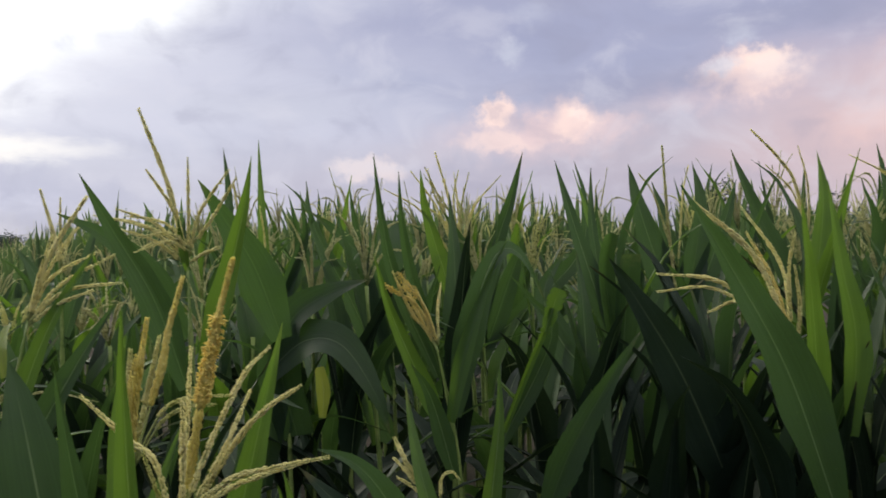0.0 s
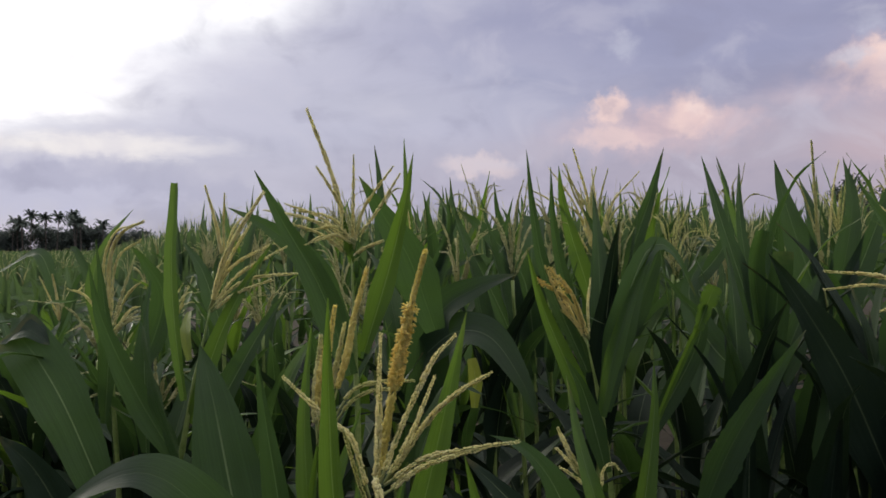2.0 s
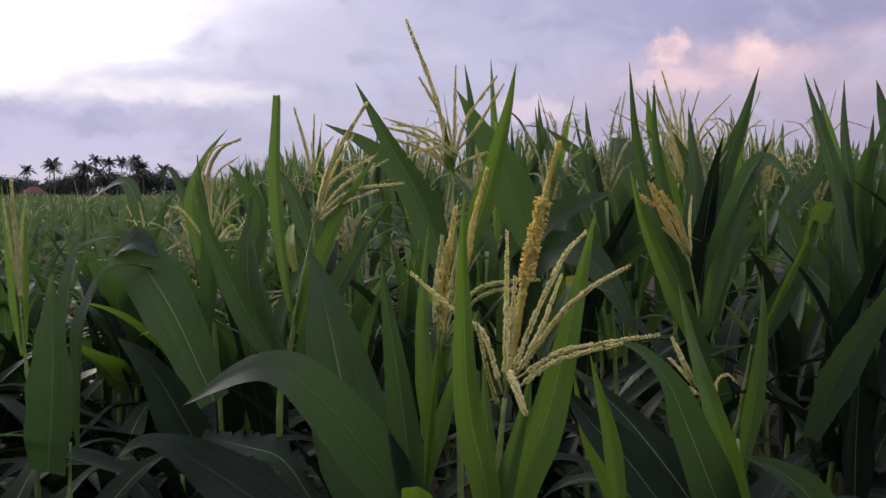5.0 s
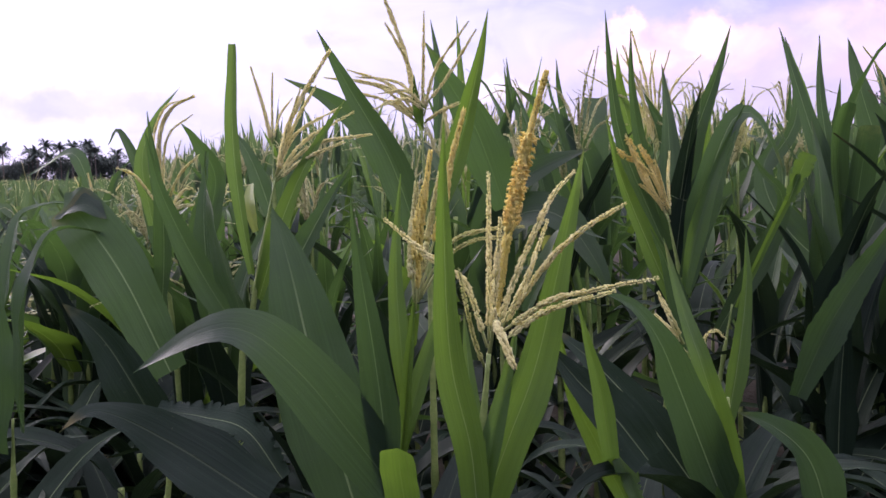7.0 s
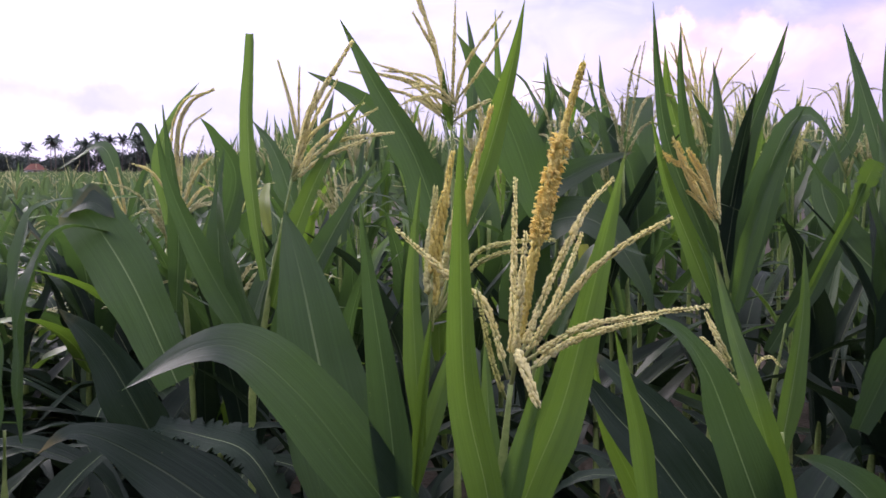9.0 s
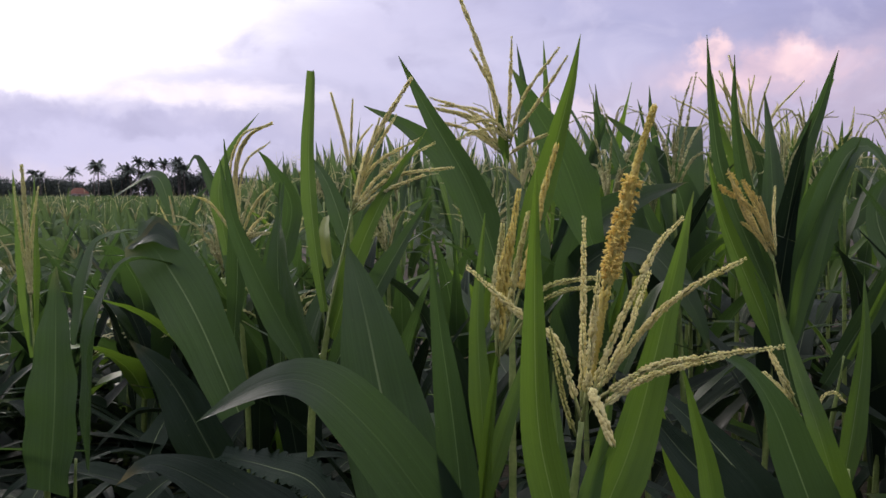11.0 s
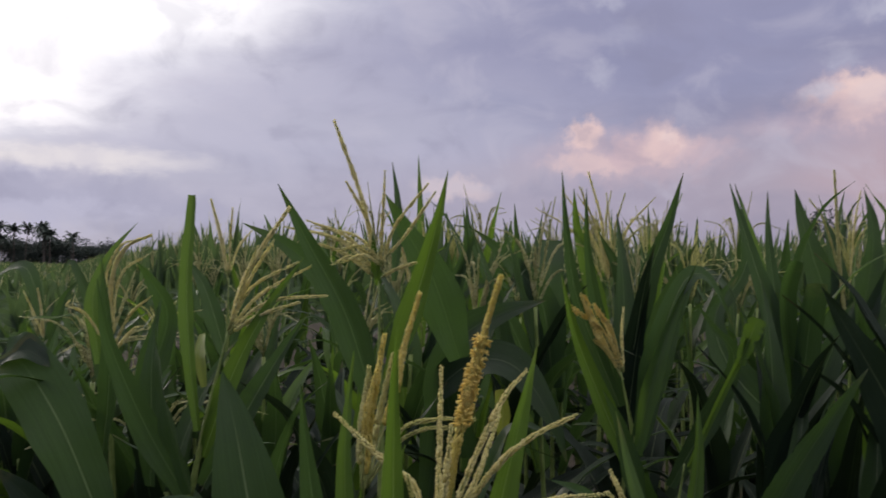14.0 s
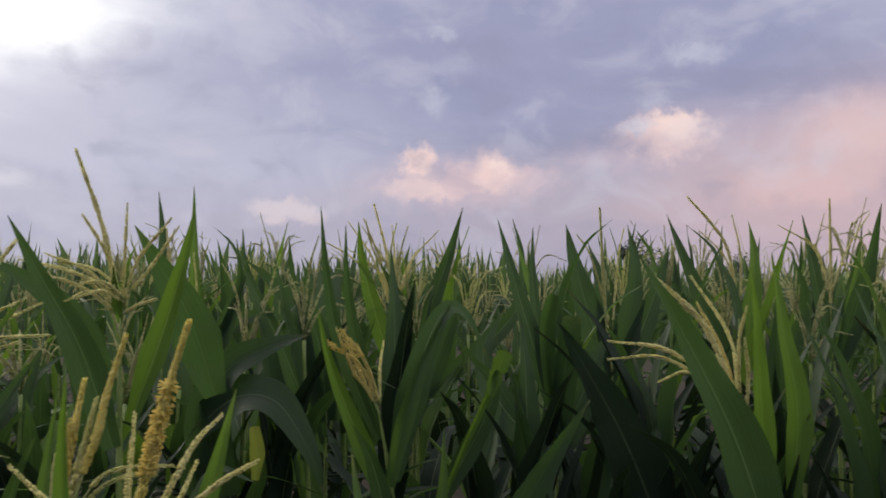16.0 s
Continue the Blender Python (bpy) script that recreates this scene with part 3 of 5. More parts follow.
foremost = maize('maize plant in full flower with a cream tassel and orange anthers', (-0.382, 1.100), (-0.378, 1.100, 0.954), (-0.361, 1.100, 1.086), (-0.346, 1.100, 1.234), thick=0.017)
head = tassel(foremost, (-0.346, 1.100, 1.230), (-0.329, 1.098, 1.339), (-0.310, 1.094, 1.434), (-0.293, 1.090, 1.505), (-0.273, 1.085, 1.577), size=1.35, anthers=(0.47, 0.80), rows=5, mat=SPIKELET_GOLD, label='cream tassel spike thick with orange-yellow anthers')
branch(head, (-0.346, 1.100, 1.250), (-0.347, 1.125, 1.336), (-0.350, 1.162, 1.459), size=1.22)
branch(head, (-0.340, 1.080, 1.258), (-0.333, 1.064, 1.337), (-0.325, 1.040, 1.406), size=1.22)
branch(head, (-0.336, 1.080, 1.264), (-0.306, 1.096, 1.345), (-0.269, 1.119, 1.425), (-0.239, 1.146, 1.460), size=1.22)
branch(head, (-0.334, 1.100, 1.260), (-0.302, 1.132, 1.320), (-0.274, 1.179, 1.396), size=1.22)
branch(head, (-0.329, 1.080, 1.264), (-0.273, 1.068, 1.304), (-0.210, 1.052, 1.323), (-0.146, 1.032, 1.338), mat=SPIKELET)
branch(head, (-0.329, 1.070, 1.253), (-0.275, 1.091, 1.289), (-0.189, 1.121, 1.311), size=1.22)
branch(head, (-0.336, 1.130, 1.254), (-0.277, 1.111, 1.342), (-0.232, 1.082, 1.388), (-0.183, 1.049, 1.421), size=1.22)
branch(head, (-0.344, 1.060, 1.249), (-0.370, 1.071, 1.324), (-0.410, 1.088, 1.351), (-0.478, 1.108, 1.403), size=1.22)
branch(head, (-0.354, 1.120, 1.212), (-0.365, 1.087, 1.263), (-0.375, 1.039, 1.348), size=0.8, mat=SPIKELET_GREEN)
branch(head, (-0.332, 1.030, 1.288), (-0.320, 1.012, 1.266), (-0.308, 1.000, 1.240), size=1.5, bare=0.0, rows=3)
leaf(foremost, (-0.359, 1.060, 1.055), (-0.365, 1.051, 1.130), (-0.386, 1.038, 1.242), (-0.389, 1.022, 1.397), (-0.385, 1.005, 1.519), w=0.046, mat=LEAF_BRIGHT, fold=0.45, base=0.85)
leaf(foremost, (-0.359, 1.080, 1.053), (-0.365, 1.100, 1.126), (-0.375, 1.130, 1.199), (-0.385, 1.165, 1.275), w=0.034, mat=LEAF_BRIGHT, fold=0.5, base=0.9)
leaf(foremost, (-0.353, 1.120, 1.036), (-0.321, 1.128, 1.124), (-0.289, 1.140, 1.211), (-0.255, 1.154, 1.357), (-0.227, 1.170, 1.489), w=0.06, mat=LEAF_BRIGHT, fold=0.35, face=(0.25, -1, 0.2), base=0.85)
leaf(foremost, (-0.356, 1.080, 1.053), (-0.340, 1.101, 1.133), (-0.325, 1.132, 1.199), (-0.312, 1.168, 1.274), w=0.032, mat=LEAF_BRIGHT, fold=0.5, base=0.9)
leaf(foremost, (-0.305, 1.220, 1.266), (-0.275, 1.207, 1.345), (-0.250, 1.187, 1.383), (-0.199, 1.164, 1.372), w=0.03, mat=LEAF, face=(0,-0.5,0.9))

second = maize('maize plant with a tight upright greenish tassel', (-0.522, 1.250), (-0.515, 1.250, 0.871), (-0.490, 1.250, 1.074), (-0.471, 1.250, 1.231))
head = tassel(second, (-0.466, 1.244, 1.262), (-0.456, 1.246, 1.380), (-0.440, 1.250, 1.491), size=1.25, mat=SPIKELET_GOLD, rows=4)
branch(head, (-0.460, 1.246, 1.280), (-0.436, 1.256, 1.372), (-0.424, 1.262, 1.416), (-0.414, 1.268, 1.474), (-0.394, 1.272, 1.549), mat=SPIKELET_GOLD, rows=4, size=1.7, bare=0.3)
branch(head, (-0.462, 1.250, 1.280), (-0.450, 1.266, 1.362), (-0.432, 1.280, 1.462), mat=SPIKELET_GREEN, rows=3, size=1.7, bare=0.2)
branch(head, (-0.466, 1.240, 1.276), (-0.468, 1.236, 1.350), (-0.458, 1.232, 1.446), mat=SPIKELET_GREEN, rows=3, size=1.7, bare=0.2)
branch(head, (-0.466, 1.240, 1.290), (-0.460, 1.228, 1.380), (-0.447, 1.224, 1.440), mat=SPIKELET_GOLD, rows=3, size=1.55, bare=0.3)
branch(head, (-0.462, 1.250, 1.281), (-0.414, 1.236, 1.358), (-0.366, 1.216, 1.380), (-0.305, 1.192, 1.387), mat=SPIKELET_GREEN, bare=0.35)
branch(head, (-0.462, 1.250, 1.275), (-0.418, 1.240, 1.340), (-0.376, 1.222, 1.366), (-0.330, 1.205, 1.372), mat=SPIKELET_GREEN, bare=0.35)
leaf(second, (-0.481, 1.250, 1.106), (-0.492, 1.267, 1.211), (-0.502, 1.293, 1.326), (-0.498, 1.322, 1.460), w=0.034, mat=LEAF_BRIGHT, fold=0.4)
leaf(second, (-0.505, 1.220, 0.982), (-0.507, 1.210, 1.095), (-0.516, 1.196, 1.212), (-0.529, 1.179, 1.333), (-0.535, 1.161, 1.430), w=0.058, fold=0.3)
leaf(second, (-0.490, 1.250, 1.050), (-0.473, 1.273, 1.130), (-0.449, 1.308, 1.219), (-0.421, 1.348, 1.318), w=0.03, mat=LEAF_BRIGHT)
leaf(second, (-0.427, 0.980, 1.045), (-0.432, 0.960, 1.114), (-0.430, 0.931, 1.165), w=0.042, cut=0.6, base=0.9, mat=LEAF_BRIGHT)
leaf(second, (-0.492, 1.246, 1.010), (-0.478, 1.242, 1.150), (-0.469, 1.240, 1.240), (-0.464, 1.240, 1.290), w=0.026, mat=LEAF_BRIGHT, fold=0.8, base=1.0, taper=3.0, label="pale sheath wrapped round the stem")

broadleaf = maize('stout maize plant with broad drooping leaves and no tassel', (-0.542, 1.300), (-0.543, 1.300, 0.714), (-0.545, 1.300, 0.844), (-0.547, 1.300, 0.972))
leaf(broadleaf, (-0.490, 1.220, 1.000), (-0.545, 1.190, 1.090), (-0.608, 1.160, 1.186), (-0.672, 1.135, 1.250), (-0.738, 1.130, 1.250), (-0.850, 1.150, 1.188), w=0.092, face=(-0.1, -0.66, 0.75), fold=0.15, ripple=0.03, base=0.8, taper=1.7)
leaf(broadleaf, (-0.589, 1.380, 0.884), (-0.620, 1.394, 0.978), (-0.669, 1.415, 1.126), (-0.716, 1.439, 1.304), (-0.753, 1.465, 1.405), w=0.15, fold=0.12, face=(0.2, -1, 0.1), ripple=0.02, base=0.6, taper=1.8)
# these two low leaves are coloured dark to stand for shade
leaf(broadleaf, (-0.665, 1.150, 1.008), (-0.800, 1.150, 1.089), (-0.875, 1.100, 1.146), (-0.903, 1.050, 1.131), w=0.1, face=(-0.1, -0.65, 0.75), fold=0.15, mat=LEAF_SHADED, base=0.7)
leaf(broadleaf, (-0.692, 1.300, 0.986), (-0.756, 1.319, 1.056), (-0.840, 1.346, 1.068), (-0.937, 1.378, 1.069), w=0.07, mat=LEAF_SHADED, face=(0, -0.5, 0.8), cut=0.3, ragged=0.4)

tallest = maize('tall maize plant with a wide open pale tassel', (-0.531, 1.810), (-0.534, 1.810, 1.045), (-0.541, 1.810, 1.344), (-0.548, 1.810, 1.560))
head = tassel(tallest, (-0.548, 1.810, 1.560), (-0.589, 1.818, 1.728), (-0.655, 1.831, 1.896), size=1.25, mat=SPIKELET, rows=3)
branch(head, (-0.552, 1.810, 1.581), (-0.567, 1.774, 1.678), (-0.602, 1.720, 1.755), mat=SPIKELET, size=1.2)
branch(head, (-0.547, 1.810, 1.578), (-0.540, 1.794, 1.679), (-0.533, 1.770, 1.784), mat=SPIKELET, size=1.2)
branch(head, (-0.543, 1.810, 1.578), (-0.514, 1.781, 1.666), (-0.440, 1.740, 1.755), mat=SPIKELET, size=1.1)
branch(head, (-0.555, 1.810, 1.574), (-0.616, 1.831, 1.645), (-0.718, 1.861, 1.685), size=1.1)
branch(head, (-0.555, 1.810, 1.572), (-0.641, 1.834, 1.643), (-0.771, 1.870, 1.671), size=1.1)
branch(head, (-0.559, 1.810, 1.569), (-0.631, 1.839, 1.615), (-0.713, 1.880, 1.639), size=1.1)
branch(head, (-0.559, 1.810, 1.566), (-0.598, 1.776, 1.606), (-0.629, 1.725, 1.588), size=1.1)
branch(head, (-0.543, 1.810, 1.564), (-0.507, 1.777, 1.583), (-0.459, 1.729, 1.597), size=1.1)
branch(head, (-0.539, 1.800, 1.594), (-0.573, 1.780, 1.627), (-0.624, 1.740, 1.620), size=0.95)
branch(head, (-0.539, 1.800, 1.588), (-0.572, 1.760, 1.610), (-0.604, 1.700, 1.593), size=0.95)
branch(head, (-0.540, 1.810, 1.600), (-0.605, 1.830, 1.652), (-0.699, 1.860, 1.669), size=0.95)
branch(head, (-0.537, 1.800, 1.596), (-0.614, 1.790, 1.637), (-0.702, 1.800, 1.660), size=0.95)
branch(head, (-0.534, 1.800, 1.605), (-0.491, 1.780, 1.651), (-0.425, 1.740, 1.739), size=0.95)
leaf(tallest, (-0.548, 1.810, 1.548), (-0.556, 1.795, 1.613), (-0.557, 1.778, 1.660), w=0.02, mat=LEAF_BRIGHT)
leaf(tallest, (-0.549, 1.800, 1.301), (-0.612, 1.788, 1.489), (-0.690, 1.769, 1.636), (-0.749, 1.748, 1.752), w=0.078, fold=0.35)
leaf(tallest, (-0.532, 1.860, 1.344), (-0.473, 1.845, 1.525), (-0.431, 1.823, 1.675), (-0.406, 1.797, 1.788), w=0.062, mat=LEAF_BRIGHT, fold=0.4)
leaf(tallest, (-0.610, 2.000, 1.385), (-0.697, 1.989, 1.545), (-0.794, 1.972, 1.632), (-0.889, 1.953, 1.681), w=0.08, mat=LEAF)
leaf(tallest, (-0.395, 2.050, 1.377), (-0.455, 2.025, 1.554), (-0.517, 1.989, 1.668), (-0.563, 1.947, 1.753), w=0.11, mat=LEAF, fold=0.15)
leaf(tallest, (-0.592, 2.300, 1.551), (-0.591, 2.338, 1.736), (-0.619, 2.393, 1.879), w=0.03)

leaning = maize('maize plant with a pale tassel swept to one side', (-0.914, 1.660), (-0.901, 1.660, 0.996), (-0.878, 1.660, 1.155), (-0.847, 1.660, 1.313), (-0.814, 1.660, 1.457))
head = tassel(leaning, (-0.817, 1.660, 1.451), (-0.777, 1.664, 1.576), (-0.702, 1.670, 1.698), size=1.2, rows=3)
branch(head, (-0.814, 1.660, 1.457), (-0.778, 1.682, 1.540), (-0.693, 1.713, 1.594), size=1.1)
branch(head, (-0.814, 1.660, 1.454), (-0.728, 1.628, 1.516), (-0.601, 1.582, 1.533), size=1.1)
branch(head, (-0.812, 1.660, 1.457), (-0.763, 1.694, 1.528), (-0.674, 1.743, 1.586), size=1.1)
branch(head, (-0.814, 1.660, 1.460), (-0.783, 1.639, 1.541), (-0.742, 1.608, 1.622), size=1.1)
branch(head, (-0.812, 1.660, 1.450), (-0.746, 1.626, 1.489), (-0.652, 1.576, 1.520), size=1.1)
branch(head, (-0.814, 1.660, 1.457), (-0.782, 1.678, 1.552), (-0.740, 1.703, 1.637), size=1.1)
leaf(leaning, (-0.854, 1.620, 1.271), (-0.882, 1.640, 1.410), (-0.903, 1.669, 1.553), (-0.909, 1.704, 1.723), w=0.034, cut=0.35, fold=0.4, mat=LEAF_BRIGHT)
leaf(leaning, (-0.857, 1.600, 1.157), (-0.896, 1.584, 1.299), (-0.909, 1.561, 1.417), (-0.902, 1.534, 1.507), w=0.085, face=(-0.6, -0.55, 0.5), fold=0.15)
leaf(leaning, (-0.857, 1.660, 1.216), (-0.802, 1.644, 1.364), (-0.738, 1.620, 1.483), (-0.650, 1.592, 1.602), w=0.045, mat=LEAF_BRIGHT)
leaf(leaning, (-0.891, 1.750, 1.134), (-0.815, 1.763, 1.274), (-0.755, 1.783, 1.387), (-0.695, 1.805, 1.488), w=0.07, fold=0.4)
leaf(leaning, (-0.851, 1.640, 1.351), (-0.879, 1.685, 1.406), (-0.900, 1.750, 1.443), w=0.026, mat=LEAF_YELLOW, cut=0.3)
leaf(leaning, (-0.904, 1.700, 1.120), (-0.987, 1.682, 1.269), (-1.052, 1.657, 1.431), (-1.065, 1.627, 1.553), w=0.065)

stooping = maize('maize plant with a straw-coloured tassel bent over', (-1.195, 2.000), (-1.199, 2.000, 0.843), (-1.214, 2.000, 1.168), (-1.225, 2.000, 1.389))
head = tassel(stooping, (-1.225, 2.000, 1.381), (-1.221, 1.996, 1.550), (-1.183, 1.990, 1.623), (-1.123, 1.984, 1.651), size=1.2)
branch(head, (-1.225, 2.000, 1.389), (-1.234, 1.990, 1.536), (-1.194, 1.975, 1.623), (-1.123, 1.958, 1.643))
branch(head, (-1.222, 2.000, 1.389), (-1.196, 1.984, 1.550), (-1.117, 1.961, 1.607))
branch(head, (-1.228, 2.000, 1.386), (-1.273, 1.972, 1.463), (-1.300, 1.932, 1.485))
branch(head, (-1.220, 2.000, 1.374), (-1.163, 1.972, 1.464), (-1.093, 1.931, 1.511))
branch(head, (-1.219, 2.000, 1.367), (-1.183, 2.027, 1.424), (-1.175, 2.067, 1.432))
leaf(stooping, (-1.249, 2.000, 1.344), (-1.283, 2.026, 1.505), (-1.256, 2.065, 1.613), (-1.216, 2.110, 1.687), w=0.04, mat=LEAF_BRIGHT)
leaf(stooping, (-1.195, 2.100, 1.243), (-1.117, 2.076, 1.444), (-1.151, 2.042, 1.550), (-1.168, 2.001, 1.591), w=0.09, mat=LEAF)
leaf(stooping, (-1.275, 2.100, 1.210), (-1.322, 2.123, 1.424), (-1.408, 2.156, 1.581), (-1.466, 2.195, 1.549), w=0.05)

westward = maize('maize plant with one very broad dark leaf', (-1.026, 1.550), (-1.023, 1.550, 0.707), (-1.008, 1.550, 0.884), (-1.001, 1.550, 1.024))
leaf(westward, (-1.020, 1.600, 1.079), (-1.114, 1.621, 1.251), (-1.198, 1.651, 1.351), (-1.266, 1.675, 1.408), w=0.125, mat=LEAF, fold=0.12, ripple=0.03, base=0.6, taper=1.9, cut=0.42)
leaf(westward, (-1.280, 1.680, 1.398), (-1.222, 1.664, 1.408), (-1.166, 1.648, 1.378), w=0.075, face=(0.3, -0.7, 0.6), base=0.9, taper=1.4)
leaf(westward, (-1.002, 1.750, 1.129), (-1.004, 1.750, 1.266), (-1.010, 1.760, 1.390), (-1.004, 1.780, 1.514), w=0.066, face=(-0.3, -0.8, 0.5), fold=0.2, taper=1.3)
leaf(westward, (-1.183, 1.900, 1.159), (-1.157, 1.869, 1.359), (-1.160, 1.824, 1.605), w=0.05)

westernmost = maize('maize plant with glossy arching leaves', (-1.204, 1.350), (-1.201, 1.350, 0.734), (-1.193, 1.350, 0.895), (-1.185, 1.350, 1.054))
leaf(westernmost, (-1.271, 1.500, 0.981), (-1.269, 1.520, 1.214), (-1.261, 1.550, 1.302), (-1.233, 1.600, 1.362), (-1.160, 1.680, 1.338), w=0.085, face=(-0.5, -0.45, 0.75), fold=0.3, taper=1.6)
leaf(westernmost, (-1.197, 1.300, 1.015), (-1.183, 1.300, 1.147), (-1.185, 1.310, 1.256), (-1.196, 1.330, 1.372), w=0.100, fold=0.15, mat=LEAF, taper=1.6, base=0.8)
leaf(westernmost, (-1.481, 1.750, 1.162), (-1.490, 1.800, 1.294), (-1.490, 1.850, 1.379), (-1.428, 1.900, 1.402), (-1.360, 1.950, 1.376), w=0.06, face=(-0.4, -0.5, 0.75), fold=0.3)
# low leaf, its shade given by the darker colour
leaf(westernmost, (-0.935, 1.420, 0.980), (-0.981, 1.400, 1.089), (-1.036, 1.390, 1.186), (-1.096, 1.370, 1.252), w=0.10, mat=LEAF_SHADED, face=(-0.2, -0.7, 0.6), base=0.7, taper=1.5)

spent = maize('maize plant with a browned tassel and stiff upright leaves', (0.046, 2.030), (0.037, 2.030, 0.843), (0.013, 2.030, 1.149), (-0.027, 2.030, 1.362))
head = tassel(spent, (-0.021, 2.030, 1.342), (-0.068, 2.035, 1.434), (-0.115, 2.043, 1.534), size=1.0, mat=SPIKELET_BROWN, rows=3, anthers=(0.55, 1.0), label='straw-brown tassel with frayed ends')
branch(head, (-0.024, 2.030, 1.362), (-0.069, 2.010, 1.453), (-0.147, 1.980, 1.507), mat=SPIKELET_BROWN, size=1.1, rows=3, anthers=(0.75, 1.0))
branch(head, (-0.024, 2.030, 1.367), (-0.082, 2.004, 1.440), (-0.124, 1.966, 1.538), mat=SPIKELET_BROWN, size=1.1, rows=3)
branch(head, (-0.023, 2.030, 1.367), (-0.051, 2.006, 1.449), (-0.096, 1.971, 1.515), mat=SPIKELET_BROWN, size=1.1, rows=3, anthers=(0.7, 1.0))
branch(head, (-0.023, 2.030, 1.362), (-0.046, 2.048, 1.430), (-0.077, 2.074, 1.498), mat=SPIKELET_BROWN, size=1.1)
branch(head, (-0.021, 2.030, 1.359), (-0.042, 1.996, 1.424), (-0.064, 1.946, 1.482), mat=SPIKELET_BROWN, size=1.1)
branch(head, (-0.024, 2.030, 1.359), (-0.067, 2.057, 1.412), (-0.114, 2.097, 1.448), mat=SPIKELET_BROWN, size=1.1)
branch(head, (-0.020, 2.030, 1.362), (-0.022, 2.066, 1.439), (-0.013, 2.118, 1.503), size=1.0)
leaf(spent, (-0.023, 2.080, 1.275), (-0.120, 2.062, 1.507), (-0.151, 2.035, 1.656), (-0.167, 2.003, 1.813), w=0.044, mat=LEAF, fold=0.4)
leaf(spent, (-0.014, 2.100, 1.272), (-0.077, 2.083, 1.493), (-0.104, 2.057, 1.643), (-0.110, 2.028, 1.775), w=0.042, mat=LEAF, fold=0.4)
leaf(spent, (0.004, 2.030, 1.122), (-0.068, 2.014, 1.289), (-0.131, 1.991, 1.443), (-0.167, 1.964, 1.580), w=0.058, mat=LEAF_BRIGHT, fold=0.5)
leaf(spent, (0.012, 2.030, 1.189), (0.059, 2.046, 1.415), (0.121, 2.069, 1.571), (0.182, 2.097, 1.571), (0.246, 2.127, 1.452), w=0.08, face=(0.3, -0.7, 0.5))
leaf(spent, (0.006, 1.980, 1.185), (0.033, 2.003, 1.313), (0.080, 2.038, 1.455), (0.148, 2.078, 1.607), w=0.05, mat=LEAF_BRIGHT, fold=0.5)
leaf(spent, (0.014, 1.950, 1.063), (-0.036, 1.915, 1.247), (-0.081, 1.863, 1.340), w=0.05)

sheathed = maize('maize plant with a tassel still half inside its leaves', (0.038, 1.500), (0.035, 1.500, 0.833), (0.025, 1.500, 0.981), (0.015, 1.500, 1.080))
leaf(sheathed, (0.066, 1.800, 0.927), (0.090, 1.816, 1.066), (0.109, 1.839, 1.216), (0.112, 1.866, 1.337), w=0.05, mat=LEAF_BRIGHT, fold=0.5)
leaf(sheathed, (0.030, 1.490, 0.800), (0.002, 1.465, 1.010), (-0.032, 1.460, 1.138), (-0.054, 1.500, 1.211), (-0.070, 1.550, 1.280), (-0.081, 1.600, 1.340), w=0.056, mat=LEAF_BRIGHT, fold=0.4, base=0.9)
leaf(sheathed, (0.026, 1.490, 0.860), (-0.024, 1.445, 0.985), (-0.077, 1.400, 1.121), (-0.111, 1.370, 1.201), (-0.151, 1.330, 1.257), (-0.206, 1.300, 1.286), w=0.085, face=(-0.1, -0.7, 0.7), fold=0.2, base=0.8, taper=1.5)
# dark colour here imitates the shade behind the front leaves
leaf(sheathed, (-0.002, 1.500, 0.875), (-0.102, 1.526, 1.013), (-0.189, 1.563, 1.107), (-0.284, 1.607, 1.181), w=0.09, mat=LEAF_SHADED, fold=0.2)
leaf(sheathed, (-0.152, 1.350, 0.935), (-0.206, 1.339, 1.047), (-0.244, 1.322, 1.134), (-0.262, 1.303, 1.230), w=0.042, mat=LEAF_BRIGHT, fold=0.4)
leaf(sheathed, (0.154, 1.400, 0.897), (0.116, 1.377, 1.013), (0.055, 1.344, 1.077), (-0.008, 1.305, 1.109), w=0.08, face=(0, -0.8, 0.6))
leaf(sheathed, (-0.141, 1.300, 0.957), (-0.168, 1.336, 1.024), (-0.184, 1.388, 1.052), w=0.034, mat=LEAF_BRIGHT, cut=0.3, ragged=0.5)
head = tassel(sheathed, (-0.055, 1.520, 1.165), (-0.078, 1.515, 1.213), (-0.098, 1.520, 1.254), size=1.0, rows=3, label="short pale tassel just clear of its sheath")
branch(head, (-0.055, 1.520, 1.165), (-0.082, 1.530, 1.195), (-0.100, 1.540, 1.212), size=1.2)
branch(head, (-0.048, 1.520, 1.150), (-0.070, 1.530, 1.165), (-0.096, 1.540, 1.178))
branch(head, (-0.018, 1.560, 1.130), (-0.014, 1.555, 1.170), (0.003, 1.550, 1.183), (0.018, 1.545, 1.170), size=0.9)

# another low blade with shade put into its colour
leaf(sheathed, (-0.132, 1.300, 1.036), (-0.182, 1.300, 1.100), (-0.231, 1.300, 1.149), (-0.279, 1.300, 1.207), w=0.075, mat=LEAF_SHADED, face=(-0.1, -0.75, 0.6), base=0.8, taper=1.5)
leaf(sheathed, (-0.191, 1.200, 1.071), (-0.204, 1.200, 1.159), (-0.221, 1.200, 1.226), (-0.234, 1.200, 1.279), w=0.030, mat=LEAF_BRIGHT, fold=0.4, base=0.8)

